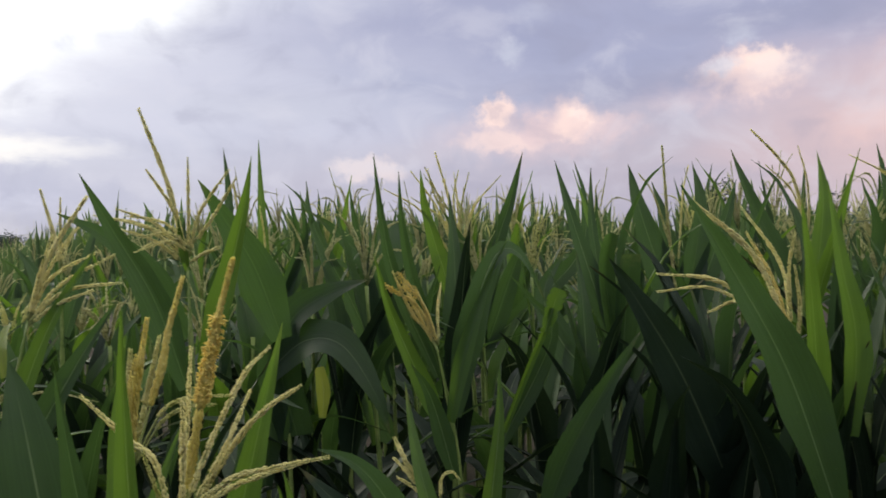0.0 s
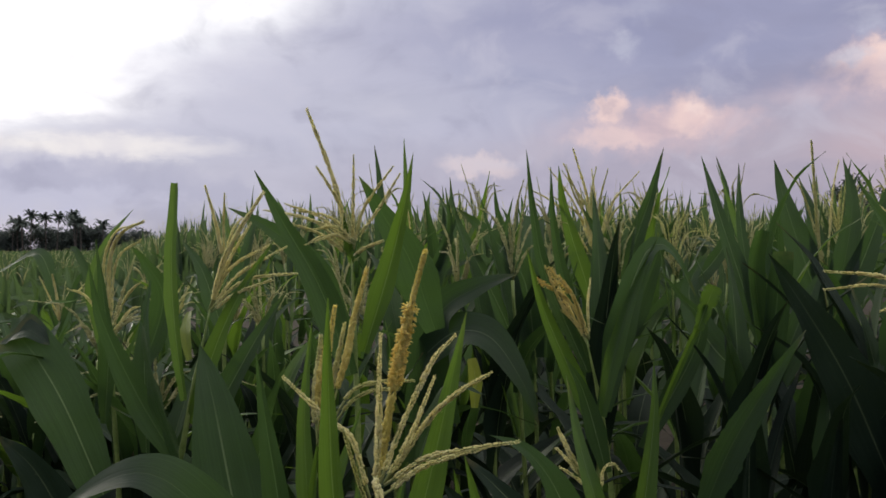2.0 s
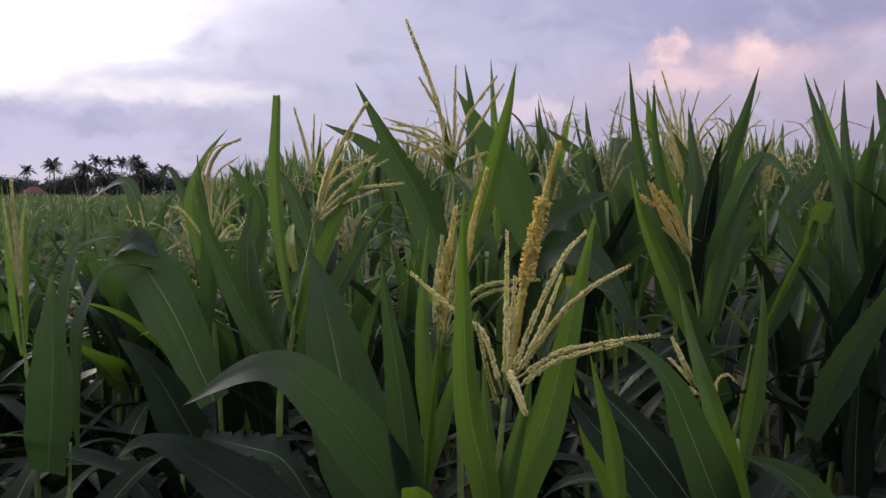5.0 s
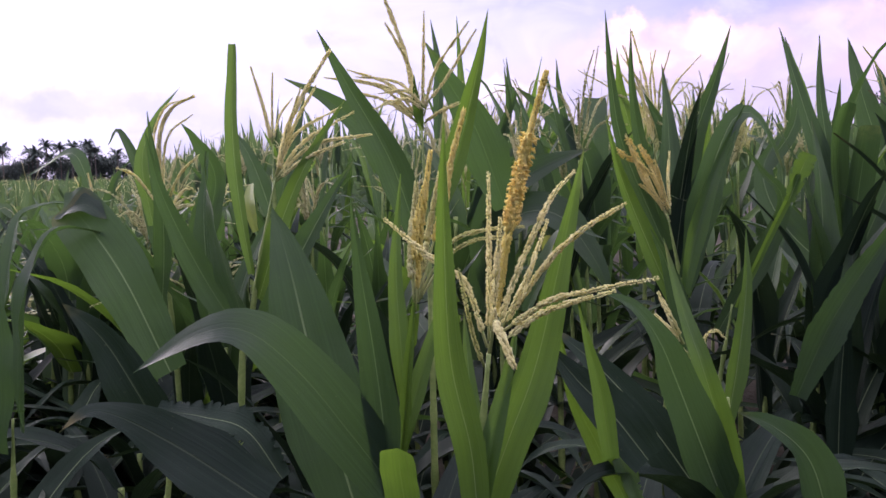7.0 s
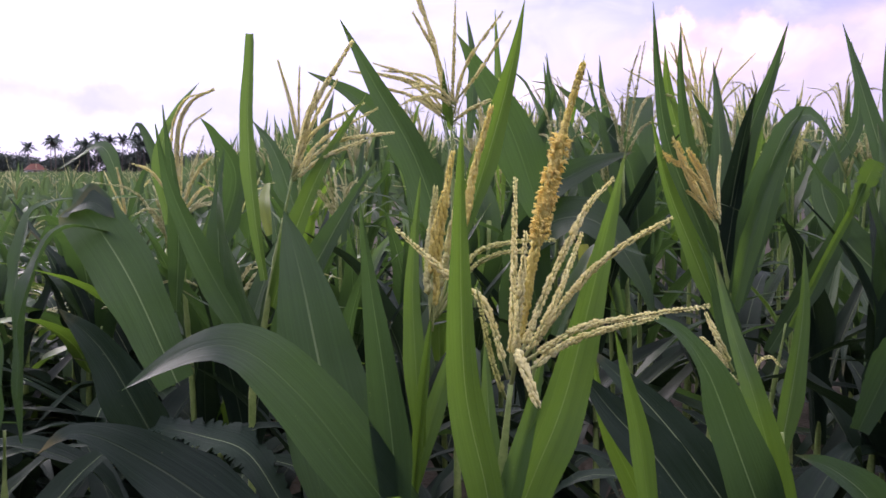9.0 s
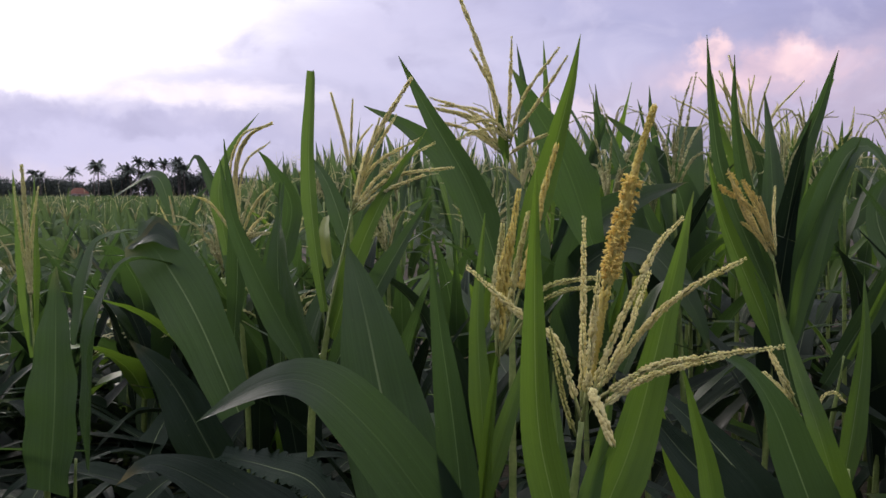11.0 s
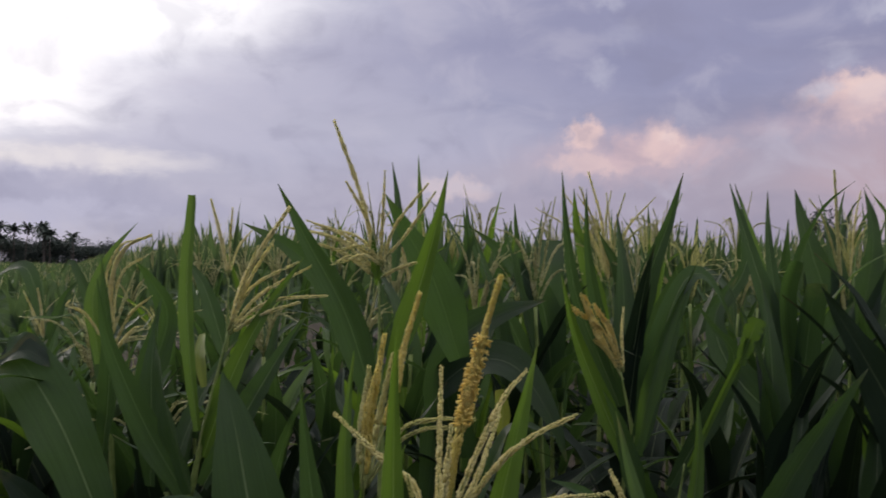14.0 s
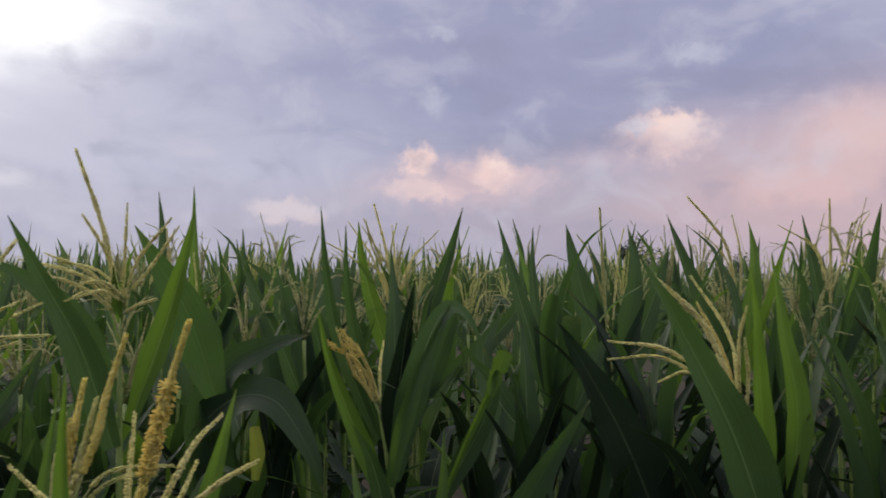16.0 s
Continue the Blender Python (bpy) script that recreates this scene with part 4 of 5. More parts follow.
ragged = maize('maize plant with a narrow leaf torn off at its tip', (0.081, 2.080), (0.087, 2.080, 0.817), (0.103, 2.080, 0.982), (0.126, 2.080, 1.147))
leaf(ragged, (0.136, 2.080, 1.140), (0.192, 2.050, 1.290), (0.234, 2.020, 1.399), (0.246, 2.000, 1.447), w=0.019, fold=0.6, mat=LEAF_BRIGHT, base=0.8, taper=2.5, cut=0.4)
leaf(ragged, (0.230, 2.010, 1.387), (0.246, 2.000, 1.440), (0.264, 1.990, 1.490), w=0.042, fold=0.15, mat=LEAF_BRIGHT, base=0.5, cut=0.6, ragged=0.5)
leaf(ragged, (0.131, 2.300, 1.039), (0.277, 2.275, 1.344), (0.222, 2.238, 1.452), (0.167, 2.195, 1.514), w=0.06)

eastern = maize('maize plant with a pale tassel rising behind a long broad leaf', (0.728, 1.620), (0.718, 1.620, 0.925), (0.690, 1.620, 1.193), (0.648, 1.620, 1.418))
head = tassel(eastern, (0.648, 1.620, 1.413), (0.580, 1.612, 1.564), (0.464, 1.601, 1.668), size=1.3, rows=3)
branch(head, (0.647, 1.620, 1.418), (0.626, 1.637, 1.514), (0.582, 1.662, 1.613), size=1.2, mat=SPIKELET_BROWN)
branch(head, (0.649, 1.620, 1.424), (0.646, 1.654, 1.546), (0.586, 1.703, 1.665), size=1.1)
branch(head, (0.651, 1.620, 1.424), (0.634, 1.586, 1.537), (0.627, 1.537, 1.609), size=1.1)
branch(head, (0.662, 1.620, 1.397), (0.660, 1.602, 1.473), (0.640, 1.575, 1.548), size=1.0)
branch(head, (0.639, 1.620, 1.429), (0.528, 1.653, 1.515), (0.418, 1.700, 1.532), size=1.3)
branch(head, (0.639, 1.620, 1.427), (0.518, 1.655, 1.502), (0.419, 1.705, 1.496), size=1.1)
branch(head, (0.641, 1.620, 1.424), (0.560, 1.635, 1.477), (0.505, 1.657, 1.457), size=1.1)
leaf(eastern, (0.703, 1.560, 1.104), (0.611, 1.538, 1.356), (0.496, 1.507, 1.556), (0.404, 1.470, 1.691), w=0.11, fold=0.3, mat=LEAF)
leaf(eastern, (0.723, 1.660, 1.183), (0.708, 1.642, 1.361), (0.684, 1.615, 1.546), (0.658, 1.584, 1.671), w=0.05, mat=LEAF_BRIGHT)
leaf(eastern, (1.002, 1.750, 1.192), (0.984, 1.750, 1.355), (0.929, 1.740, 1.478), (0.829, 1.700, 1.617), w=0.06, face=(0.2, -0.8, 0.6))
leaf(eastern, (0.821, 1.750, 1.193), (0.836, 1.750, 1.389), (0.814, 1.760, 1.539), (0.795, 1.780, 1.720), w=0.062, mat=LEAF_BRIGHT)

shaded = maize('maize plant standing in the shade, its broadest leaf coloured darker for it', (0.645, 1.950), (0.646, 1.950, 0.729), (0.648, 1.950, 0.922), (0.650, 1.950, 1.038))
# the shade on this broad blade is in its dark colour
leaf(shaded, (0.650, 1.950, 1.012), (0.538, 1.927, 1.275), (0.437, 1.894, 1.444), (0.350, 1.855, 1.565), w=0.15, mat=LEAF_SHADED, fold=0.1)
leaf(shaded, (0.189, 1.750, 1.019), (0.246, 1.735, 1.172), (0.319, 1.712, 1.312), (0.379, 1.686, 1.418), w=0.075, mat=LEAF, ragged=0.1)
leaf(shaded, (0.615, 1.950, 1.077), (0.617, 1.990, 1.264), (0.655, 2.049, 1.376), w=0.05, mat=LEAF)

crooked = maize('maize plant with dark leaves folded over at the top', (-0.419, 2.300), (-0.421, 2.300, 0.743), (-0.425, 2.300, 0.971), (-0.429, 2.300, 1.199))
leaf(crooked, (-0.407, 2.300, 1.090), (-0.443, 2.280, 1.264), (-0.410, 2.250, 1.403), (-0.309, 2.200, 1.474), (-0.192, 2.150, 1.514), w=0.125, mat=LEAF, face=(-0.15, -0.85, 0.35), fold=0.2, base=0.8, taper=1.6)
leaf(crooked, (-0.494, 2.300, 0.957), (-0.454, 2.317, 1.289), (-0.387, 2.341, 1.447), (-0.297, 2.369, 1.493), w=0.09, mat=LEAF)
leaf(crooked, (-0.484, 2.300, 1.261), (-0.370, 2.220, 1.354), (-0.266, 2.150, 1.350), (-0.181, 2.100, 1.241), (-0.142, 2.080, 1.140), w=0.105, mat=LEAF, face=(0.1, -0.85, 0.35), fold=0.2, base=0.7, taper=1.5)
leaf(crooked, (-0.294, 2.000, 1.196), (-0.291, 2.000, 1.259), (-0.300, 2.000, 1.315), w=0.035, mat=LEAF_YELLOW, cut=0.4)

slender = maize('maize plant with a tall thin pale tassel', (0.127, 3.100), (0.117, 3.100, 0.772), (0.081, 3.100, 1.256), (0.051, 3.100, 1.518))
head = tassel(slender, (0.051, 3.100, 1.498), (0.021, 3.105, 1.740), (-0.032, 3.111, 1.939), size=1.3, rows=2)
branch(head, (0.041, 3.100, 1.558), (-0.000, 3.065, 1.718), (-0.068, 3.015, 1.877), size=1.3)
branch(head, (0.051, 3.100, 1.568), (0.050, 3.126, 1.720), (0.036, 3.164, 1.870), size=1.2)
branch(head, (0.053, 3.100, 1.568), (0.101, 3.124, 1.729), (0.209, 3.158, 1.857), size=1.1)
branch(head, (0.041, 3.100, 1.554), (-0.031, 3.116, 1.741), (-0.124, 3.140, 1.877), size=1.2)
branch(head, (0.049, 3.100, 1.538), (0.012, 3.071, 1.658), (-0.010, 3.030, 1.795), size=1.2)
branch(head, (0.053, 3.100, 1.554), (0.087, 3.124, 1.679), (0.129, 3.159, 1.782), size=1.1)
branch(head, (0.037, 3.100, 1.538), (-0.081, 3.077, 1.720), (-0.215, 3.044, 1.804), size=1.1)
branch(head, (0.053, 3.100, 1.579), (0.017, 3.080, 1.719), (-0.074, 3.050, 1.855), size=1.15, mat=SPIKELET_GREEN)
branch(head, (0.049, 3.100, 1.579), (-0.013, 3.140, 1.700), (-0.124, 3.180, 1.781), size=1.15, mat=SPIKELET_GREEN)
branch(head, (0.057, 3.100, 1.599), (0.060, 3.060, 1.739), (0.087, 3.020, 1.857), size=1.15, mat=SPIKELET_GREEN)
branch(head, (0.053, 3.100, 1.599), (0.033, 3.120, 1.761), (0.052, 3.140, 1.876), size=1.15, mat=SPIKELET_GREEN)
branch(head, (0.057, 3.100, 1.599), (0.111, 3.100, 1.702), (0.161, 3.100, 1.753), size=1.15, mat=SPIKELET_GREEN)
branch(head, (0.048, 3.100, 1.619), (-0.033, 3.060, 1.777), (-0.059, 3.020, 1.872), size=1.15, mat=SPIKELET_GREEN)
leaf(slender, (0.048, 3.100, 1.336), (-0.062, 3.077, 1.699), (-0.086, 3.044, 1.873), w=0.07, mat=LEAF_BRIGHT)

spear = maize('maize plant with long spear-like upright leaves', (0.129, 3.050), (0.128, 3.050, 0.734), (0.128, 3.050, 1.001), (0.124, 3.050, 1.268))
leaf(spear, (0.124, 3.050, 1.306), (0.169, 3.034, 1.556), (0.232, 3.011, 1.755), (0.275, 2.984, 1.924), w=0.085, mat=LEAF, fold=0.4)
leaf(spear, (0.128, 3.050, 1.230), (0.466, 3.065, 1.542), (0.505, 3.086, 1.752), (0.473, 3.111, 1.901), w=0.075)
leaf(spear, (0.125, 3.050, 1.230), (0.075, 3.013, 1.554), (-0.007, 2.959, 1.721), w=0.09, mat=LEAF)
leaf(spear, (0.129, 3.050, 1.192), (0.257, 3.015, 1.558), (0.317, 2.963, 1.688), w=0.09, mat=LEAF)

blunt = maize('maize plant with dark leaves folded and broken at the top', (-0.151, 2.600), (-0.152, 2.600, 0.766), (-0.159, 2.600, 1.011), (-0.163, 2.600, 1.274))
leaf(blunt, (-0.160, 2.600, 1.241), (-0.196, 2.581, 1.487), (-0.296, 2.553, 1.616), (-0.401, 2.520, 1.705), w=0.11, mat=LEAF, fold=0.15)
leaf(blunt, (-0.163, 2.600, 1.241), (-0.173, 2.639, 1.553), (-0.170, 2.696, 1.679), w=0.085, cut=0.55, mat=LEAF, fold=0.1, base=0.9)
leaf(blunt, (-0.165, 2.600, 1.142), (-0.276, 2.619, 1.401), (-0.407, 2.646, 1.667), (-0.434, 2.679, 1.807), w=0.06)
leaf(blunt, (-0.165, 2.600, 1.175), (-0.264, 2.571, 1.634), (-0.282, 2.529, 1.778), w=0.05, mat=LEAF)
leaf(blunt, (-0.172, 2.600, 1.010), (-0.444, 2.616, 1.447), (-0.346, 2.640, 1.550), (-0.261, 2.668, 1.500), w=0.12, mat=LEAF, face=(0, -0.8, 0.5))

cropped = maize('maize plant with two leaves broken off short', (0.513, 2.500), (0.512, 2.500, 0.833), (0.507, 2.500, 1.066), (0.501, 2.500, 1.269))
leaf(cropped, (0.498, 2.500, 1.237), (0.459, 2.456, 1.506), (0.462, 2.391, 1.627), w=0.055, cut=0.55, base=0.9, mat=LEAF, fold=0.5)
leaf(cropped, (0.508, 2.500, 1.175), (0.517, 2.464, 1.398), (0.521, 2.411, 1.567), w=0.07, cut=0.55, base=0.9, mat=LEAF)
leaf(cropped, (0.498, 2.500, 1.269), (0.384, 2.532, 1.646), (0.333, 2.580, 1.851), w=0.065)
leaf(cropped, (0.501, 2.500, 1.237), (0.440, 2.539, 1.615), (0.444, 2.596, 1.828), w=0.05)
leaf(cropped, (0.502, 2.500, 1.144), (0.350, 2.525, 1.293), (0.293, 2.562, 1.449), (0.366, 2.606, 1.581), w=0.11, mat=LEAF)
leaf(cropped, (0.505, 2.500, 1.144), (0.570, 2.520, 1.299), (0.642, 2.550, 1.458), (0.686, 2.584, 1.522), w=0.1, mat=LEAF)

dusky = maize('tall maize plant with broad dark upright blades', (0.841, 3.000), (0.838, 3.000, 0.683), (0.827, 3.000, 1.057), (0.817, 3.000, 1.396))
leaf(dusky, (0.813, 3.000, 1.320), (0.702, 3.028, 1.680), (0.661, 3.070, 1.882), w=0.12, mat=LEAF, fold=0.15)
leaf(dusky, (0.825, 3.000, 1.283), (0.909, 3.039, 1.685), (0.899, 3.095, 1.892), w=0.1, mat=LEAF, fold=0.2)
leaf(dusky, (0.817, 3.000, 1.320), (0.783, 3.044, 1.663), (0.755, 3.109, 1.823), w=0.08)
leaf(dusky, (0.821, 3.000, 1.245), (0.975, 3.021, 1.628), (1.044, 3.053, 1.824), w=0.1, mat=LEAF)
head = tassel(dusky, (0.817, 3.000, 1.358), (0.785, 2.992, 1.624), (0.761, 2.981, 1.938), size=1.3, mat=SPIKELET_GREEN)
branch(head, (0.812, 3.000, 1.510), (0.733, 2.979, 1.756), (0.671, 2.949, 1.838), size=1.2, mat=SPIKELET_GREEN)
branch(head, (0.816, 3.000, 1.510), (0.841, 3.019, 1.760), (0.870, 3.047, 1.875), size=1.2)

easternmost = maize('maize plant with a pale tassel arching over', (1.192, 2.700), (1.187, 2.700, 0.959), (1.171, 2.700, 1.316), (1.148, 2.700, 1.569))
head = tassel(easternmost, (1.148, 2.700, 1.551), (1.112, 2.705, 1.769), (1.062, 2.712, 1.860), (0.977, 2.720, 1.954), size=1.2)
branch(head, (1.144, 2.700, 1.606), (1.093, 2.684, 1.750), (0.999, 2.660, 1.836))
branch(head, (1.148, 2.700, 1.606), (1.138, 2.678, 1.769), (1.095, 2.646, 1.892))
leaf(easternmost, (1.164, 2.700, 1.424), (1.208, 2.727, 1.717), (1.207, 2.766, 1.888), w=0.07, mat=LEAF_BRIGHT)
leaf(easternmost, (1.160, 2.700, 1.316), (0.985, 2.742, 1.731), (0.940, 2.802, 1.902), w=0.08)
leaf(easternmost, (1.186, 2.700, 1.209), (1.341, 2.668, 1.574), (1.279, 2.621, 1.787), w=0.08)

outer = maize('maize plant with slim pale tassel branches held level', (1.613, 2.900), (1.608, 2.900, 0.909), (1.589, 2.900, 1.297), (1.569, 2.900, 1.572))
head = tassel(outer, (1.569, 2.900, 1.552), (1.565, 2.891, 1.790), (1.554, 2.878, 1.983), size=1.2)
branch(head, (1.570, 2.900, 1.651), (1.498, 2.882, 1.807), (1.353, 2.855, 1.884))
branch(head, (1.570, 2.900, 1.651), (1.651, 2.929, 1.814), (1.763, 2.972, 1.947))
branch(head, (1.570, 2.900, 1.641), (1.511, 2.869, 1.787), (1.435, 2.823, 1.841))
branch(head, (1.570, 2.900, 1.641), (1.601, 2.882, 1.751), (1.668, 2.855, 1.736))
leaf(outer, (1.579, 2.900, 1.415), (1.528, 2.936, 1.731), (1.514, 2.989, 1.937), w=0.07)
leaf(outer, (1.589, 2.900, 1.376), (1.685, 2.866, 1.732), (1.706, 2.815, 1.965), w=0.09)
leaf(outer, (1.585, 2.900, 1.336), (1.678, 2.941, 1.654), (1.748, 3.000, 1.862), w=0.06, mat=LEAF_BRIGHT)

arched = maize('maize plant whose top leaf arches over like a hook', (-2.082, 3.200), (-2.085, 3.200, 0.847), (-2.093, 3.200, 1.074), (-2.102, 3.200, 1.300))
leaf(arched, (-2.108, 3.200, 1.368), (-2.196, 3.224, 1.557), (-2.335, 3.260, 1.522), (-2.494, 3.302, 1.457), w=0.065, face=(0, -0.6, 0.8), mat=LEAF)
leaf(arched, (-2.095, 3.200, 1.165), (-2.152, 3.175, 1.345), (-2.008, 3.139, 1.374), (-1.937, 3.097, 1.395), w=0.03, mat=LEAF_BRIGHT, face=(0,-0.5,0.8))
leaf(arched, (-2.095, 3.200, 1.210), (-2.005, 3.174, 1.440), (-1.913, 3.136, 1.531), w=0.06)
head = tassel(arched, (-2.096, 3.200, 1.255), (-2.108, 3.191, 1.391), (-2.119, 3.179, 1.481), size=1.3)
branch(head, (-2.096, 3.200, 1.278), (-2.075, 3.234, 1.368), (-2.042, 3.285, 1.436), size=1.2)
branch(head, (-2.096, 3.200, 1.278), (-2.158, 3.226, 1.377), (-2.228, 3.263, 1.467), size=1.2)

verge = maize('maize plant with a straight greenish tassel beside upright leaves', (-1.481, 1.650), (-1.485, 1.650, 0.939), (-1.500, 1.650, 1.116), (-1.509, 1.650, 1.246))
head = tassel(verge, (-1.508, 1.650, 1.234), (-1.519, 1.656, 1.411), (-1.533, 1.664, 1.547), size=1.2, mat=SPIKELET_GREEN)
branch(head, (-1.509, 1.650, 1.270), (-1.523, 1.678, 1.410), (-1.538, 1.718, 1.505), mat=SPIKELET_GREEN)
branch(head, (-1.509, 1.650, 1.270), (-1.546, 1.669, 1.409), (-1.580, 1.696, 1.504), mat=SPIKELET_GREEN)
leaf(verge, (-1.504, 1.650, 1.175), (-1.524, 1.686, 1.385), (-1.565, 1.740, 1.529), w=0.035, mat=LEAF_BRIGHT)
leaf(verge, (-1.506, 1.650, 1.152), (-1.551, 1.679, 1.360), (-1.604, 1.721, 1.540), w=0.035, mat=LEAF_BRIGHT)

paired = maize('maize plant with two straight pale tassels side by side', (-1.081, 2.400), (-1.081, 2.400, 1.129), (-1.081, 2.400, 1.371), (-1.081, 2.400, 1.546))
head = tassel(paired, (-1.081, 2.400, 1.530), (-1.109, 2.408, 1.658), (-1.146, 2.419, 1.771), size=1.2)
branch(head, (-1.081, 2.400, 1.554), (-1.070, 2.374, 1.656), (-1.052, 2.336, 1.742), size=1.1)
branch(head, (-1.081, 2.400, 1.554), (-1.068, 2.436, 1.635), (-1.047, 2.489, 1.687), size=1.1)
branch(head, (-1.081, 2.400, 1.554), (-1.111, 2.428, 1.643), (-1.149, 2.469, 1.711), size=1.1)
leaf(paired, (-1.073, 2.400, 1.355), (-1.028, 2.442, 1.563), (-1.014, 2.504, 1.695), w=0.06)
leaf(paired, (-1.081, 2.400, 1.322), (-1.161, 2.431, 1.514), (-1.249, 2.476, 1.613), w=0.06, mat=LEAF)

needle = maize('maize plant with thin needle-straight upright leaves', (-0.547, 2.600), (-0.548, 2.600, 0.954), (-0.551, 2.600, 1.204), (-0.554, 2.600, 1.419))
leaf(needle, (-0.553, 2.600, 1.353), (-0.556, 2.625, 1.550), (-0.573, 2.661, 1.784), (-0.587, 2.703, 1.940), w=0.04, mat=LEAF_BRIGHT)
leaf(needle, (-0.550, 2.600, 1.287), (-0.464, 2.587, 1.485), (-0.421, 2.568, 1.629), (-0.431, 2.546, 1.765), w=0.05)
leaf(needle, (-0.547, 2.600, 1.287), (-0.449, 2.588, 1.566), (-0.403, 2.571, 1.693), (-0.465, 2.551, 1.716), w=0.05, mat=LEAF)
head = tassel(needle, (-0.553, 2.600, 1.402), (-0.612, 2.590, 1.631), (-0.637, 2.576, 1.793), size=1.1)
branch(head, (-0.554, 2.600, 1.435), (-0.545, 2.577, 1.614), (-0.551, 2.543, 1.724))

# ---- the maize behind: a few grown patterns, set out in rows ----
def grown_leaf(rng, z0, az, long, rise, droop, width, n=12, across=2):
    """A leaf that leaves the stalk at z0 towards az, rise degrees from upright, and bends by droop."""
    d = Vector((math.cos(az), math.sin(az), 0))
    side = Vector((-d.y, d.x, 0)) * rng.uniform(-0.12, 0.12)
    pts, q, ang = [Vector((0, 0, z0)) + d * 0.006], Vector((0, 0, z0)), radians(rise)
    for i in range(4):
        q = q + (d * math.sin(ang) + Vector((0, 0, math.cos(ang))) + side * (i / 3)) * (long / 4)
        pts.append(q)
        ang += radians(droop) / 4 * (1.4 if i > 1 else 0.8)
    g = Geo()
    blade(g, pts, width, face=tuple(Vector((0, 0, 1)) - d * 0.8), fold=rng.uniform(0.15, 0.5), twist=rng.uniform(-35, 35), ripple=rng.uniform(0.03, 0.08), n=n, across=across, rng=rng, taper=0.78)
    return g


def tassel_lines(rng, base, long, count, spread):
    """The lines of a tassel: its upright spike first, then side branches that arch outwards."""
    top = Vector((rng.uniform(-0.2, 0.2) * long, rng.uniform(-0.2, 0.2) * long, long * rng.uniform(0.72, 0.92)))
    lines = [[base, base + top * 0.55, base + top]]
    for i in range(count):
        az = i * 2.4 + rng.uniform(-0.5, 0.5)
        d = Vector((math.cos(az), math.sin(az), 0))
        o = base + Vector((0, 0, rng.uniform(0.0, 0.16) * long))
        reach = long * rng.uniform(0.45, 0.75)
        out = rng.uniform(0.25, 1.0) * spread
        lines.append([o, o + d * reach * 0.42 * out + Vector((0, 0, reach * 0.52)), o + d * reach * (0.98 * out) + Vector((0, 0, reach * (1.0 - 0.75 * out)))])
    return lines


def field_plant(seed, kind):
    rng = random.Random(seed)
    thing = tagged(new("maize_plant"), {"tassel": "green maize plant with a pale open tassel", "bare": "leafy green maize plant with upright pointed blades",
                                        "spent": "green maize plant with a drooping straw-coloured tassel", "arching": "short maize plant with loose arching blades"}[kind], "maize plant", "maize plants in the field")
    height = rng.uniform(1.40, 1.55)
    g = Geo()
    tube(g, [(0, 0, -0.05), (rng.uniform(-.02, .02), rng.uniform(-.02, .02), 0.7), (0, 0, height + (0.14 if kind != "bare" else 0.05))], lambda v: 0.0125 - 0.0085 * v + (0.0016 if (v * 9) % 1 < 0.08 else 0), 26, 6)
    part("stalk", g.mesh("stalk", STALK), thing)
    az = rng.uniform(0, 6.28)
    levels = 9
    for i in range(levels):
        f = i / (levels - 1)
        z0 = 0.30 + (height - 0.36) * f
        az += math.pi + rng.uniform(-0.5, 0.5)
        long = 0.90 - 0.45 * f + rng.uniform(-0.06, 0.06)
        if kind == "arching":
            rise, droop = rng.uniform(8, 30), rng.uniform(30, 120)
        elif f > 0.72:
            rise, droop = rng.uniform(3, 24), rng.choice((0, 15, 30, 60, 110))
        else:
            rise, droop = rng.uniform(22, 42), rng.uniform(50, 130)
        g = grown_leaf(rng, z0, az, long, rise, droop, rng.uniform(0.100, 0.140) * (1.0 - (0.25 if kind == "arching" else 0.42) * f))
        # lower leaves mostly take the darker copy, painting in the shade beneath the canopy
        part("leaf", g.mesh("leaf", rng.choice((LEAF, LEAF, LEAF, LEAF, LEAF_BRIGHT, LEAF_BRIGHT)) if f > 0.6 else rng.choice((LEAF, LEAF_SHADED, LEAF_SHADED, LEAF_SHADED)) if kind != "arching" else LEAF_SHADED), thing)
    if kind != "bare" and (kind != "arching" or seed == 57):
        long = rng.uniform(0.34, 0.46)
        head = None
        for i, line in enumerate(tassel_lines(rng, Vector((0, 0, height + 0.13)), long, rng.randint(6, 8), 0.7 if kind == "tassel" else 1.15)):
            g = Geo()
            spike(g, line, size=0.85, step=0.0050, rng=rng, stem=0.0015, bare=0.12 if i else 0.2, coarse=True)
            me = g.mesh("branch" if head else "tassel", RACHIS, SPIKELET_FIELD if seed % 2 else SPIKELET_GREEN, SPIKELET)
            if head:
                part("branch", me, head)
            else:
                head = part("tassel", me, thing)
    return thing


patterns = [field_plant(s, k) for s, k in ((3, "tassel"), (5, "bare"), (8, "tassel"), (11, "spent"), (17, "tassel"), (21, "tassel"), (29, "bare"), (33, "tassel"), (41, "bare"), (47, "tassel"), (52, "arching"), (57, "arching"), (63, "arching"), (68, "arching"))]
arching = patterns[-4:]
ROW, STEP = 0.68, 0.24
slant = radians(63)                       # the rows run across the view


def seen_from_path(x, y, margin):
    a = math.degrees(math.atan2(x, y + margin))
    return y > -0.2 and -48 < a < 40


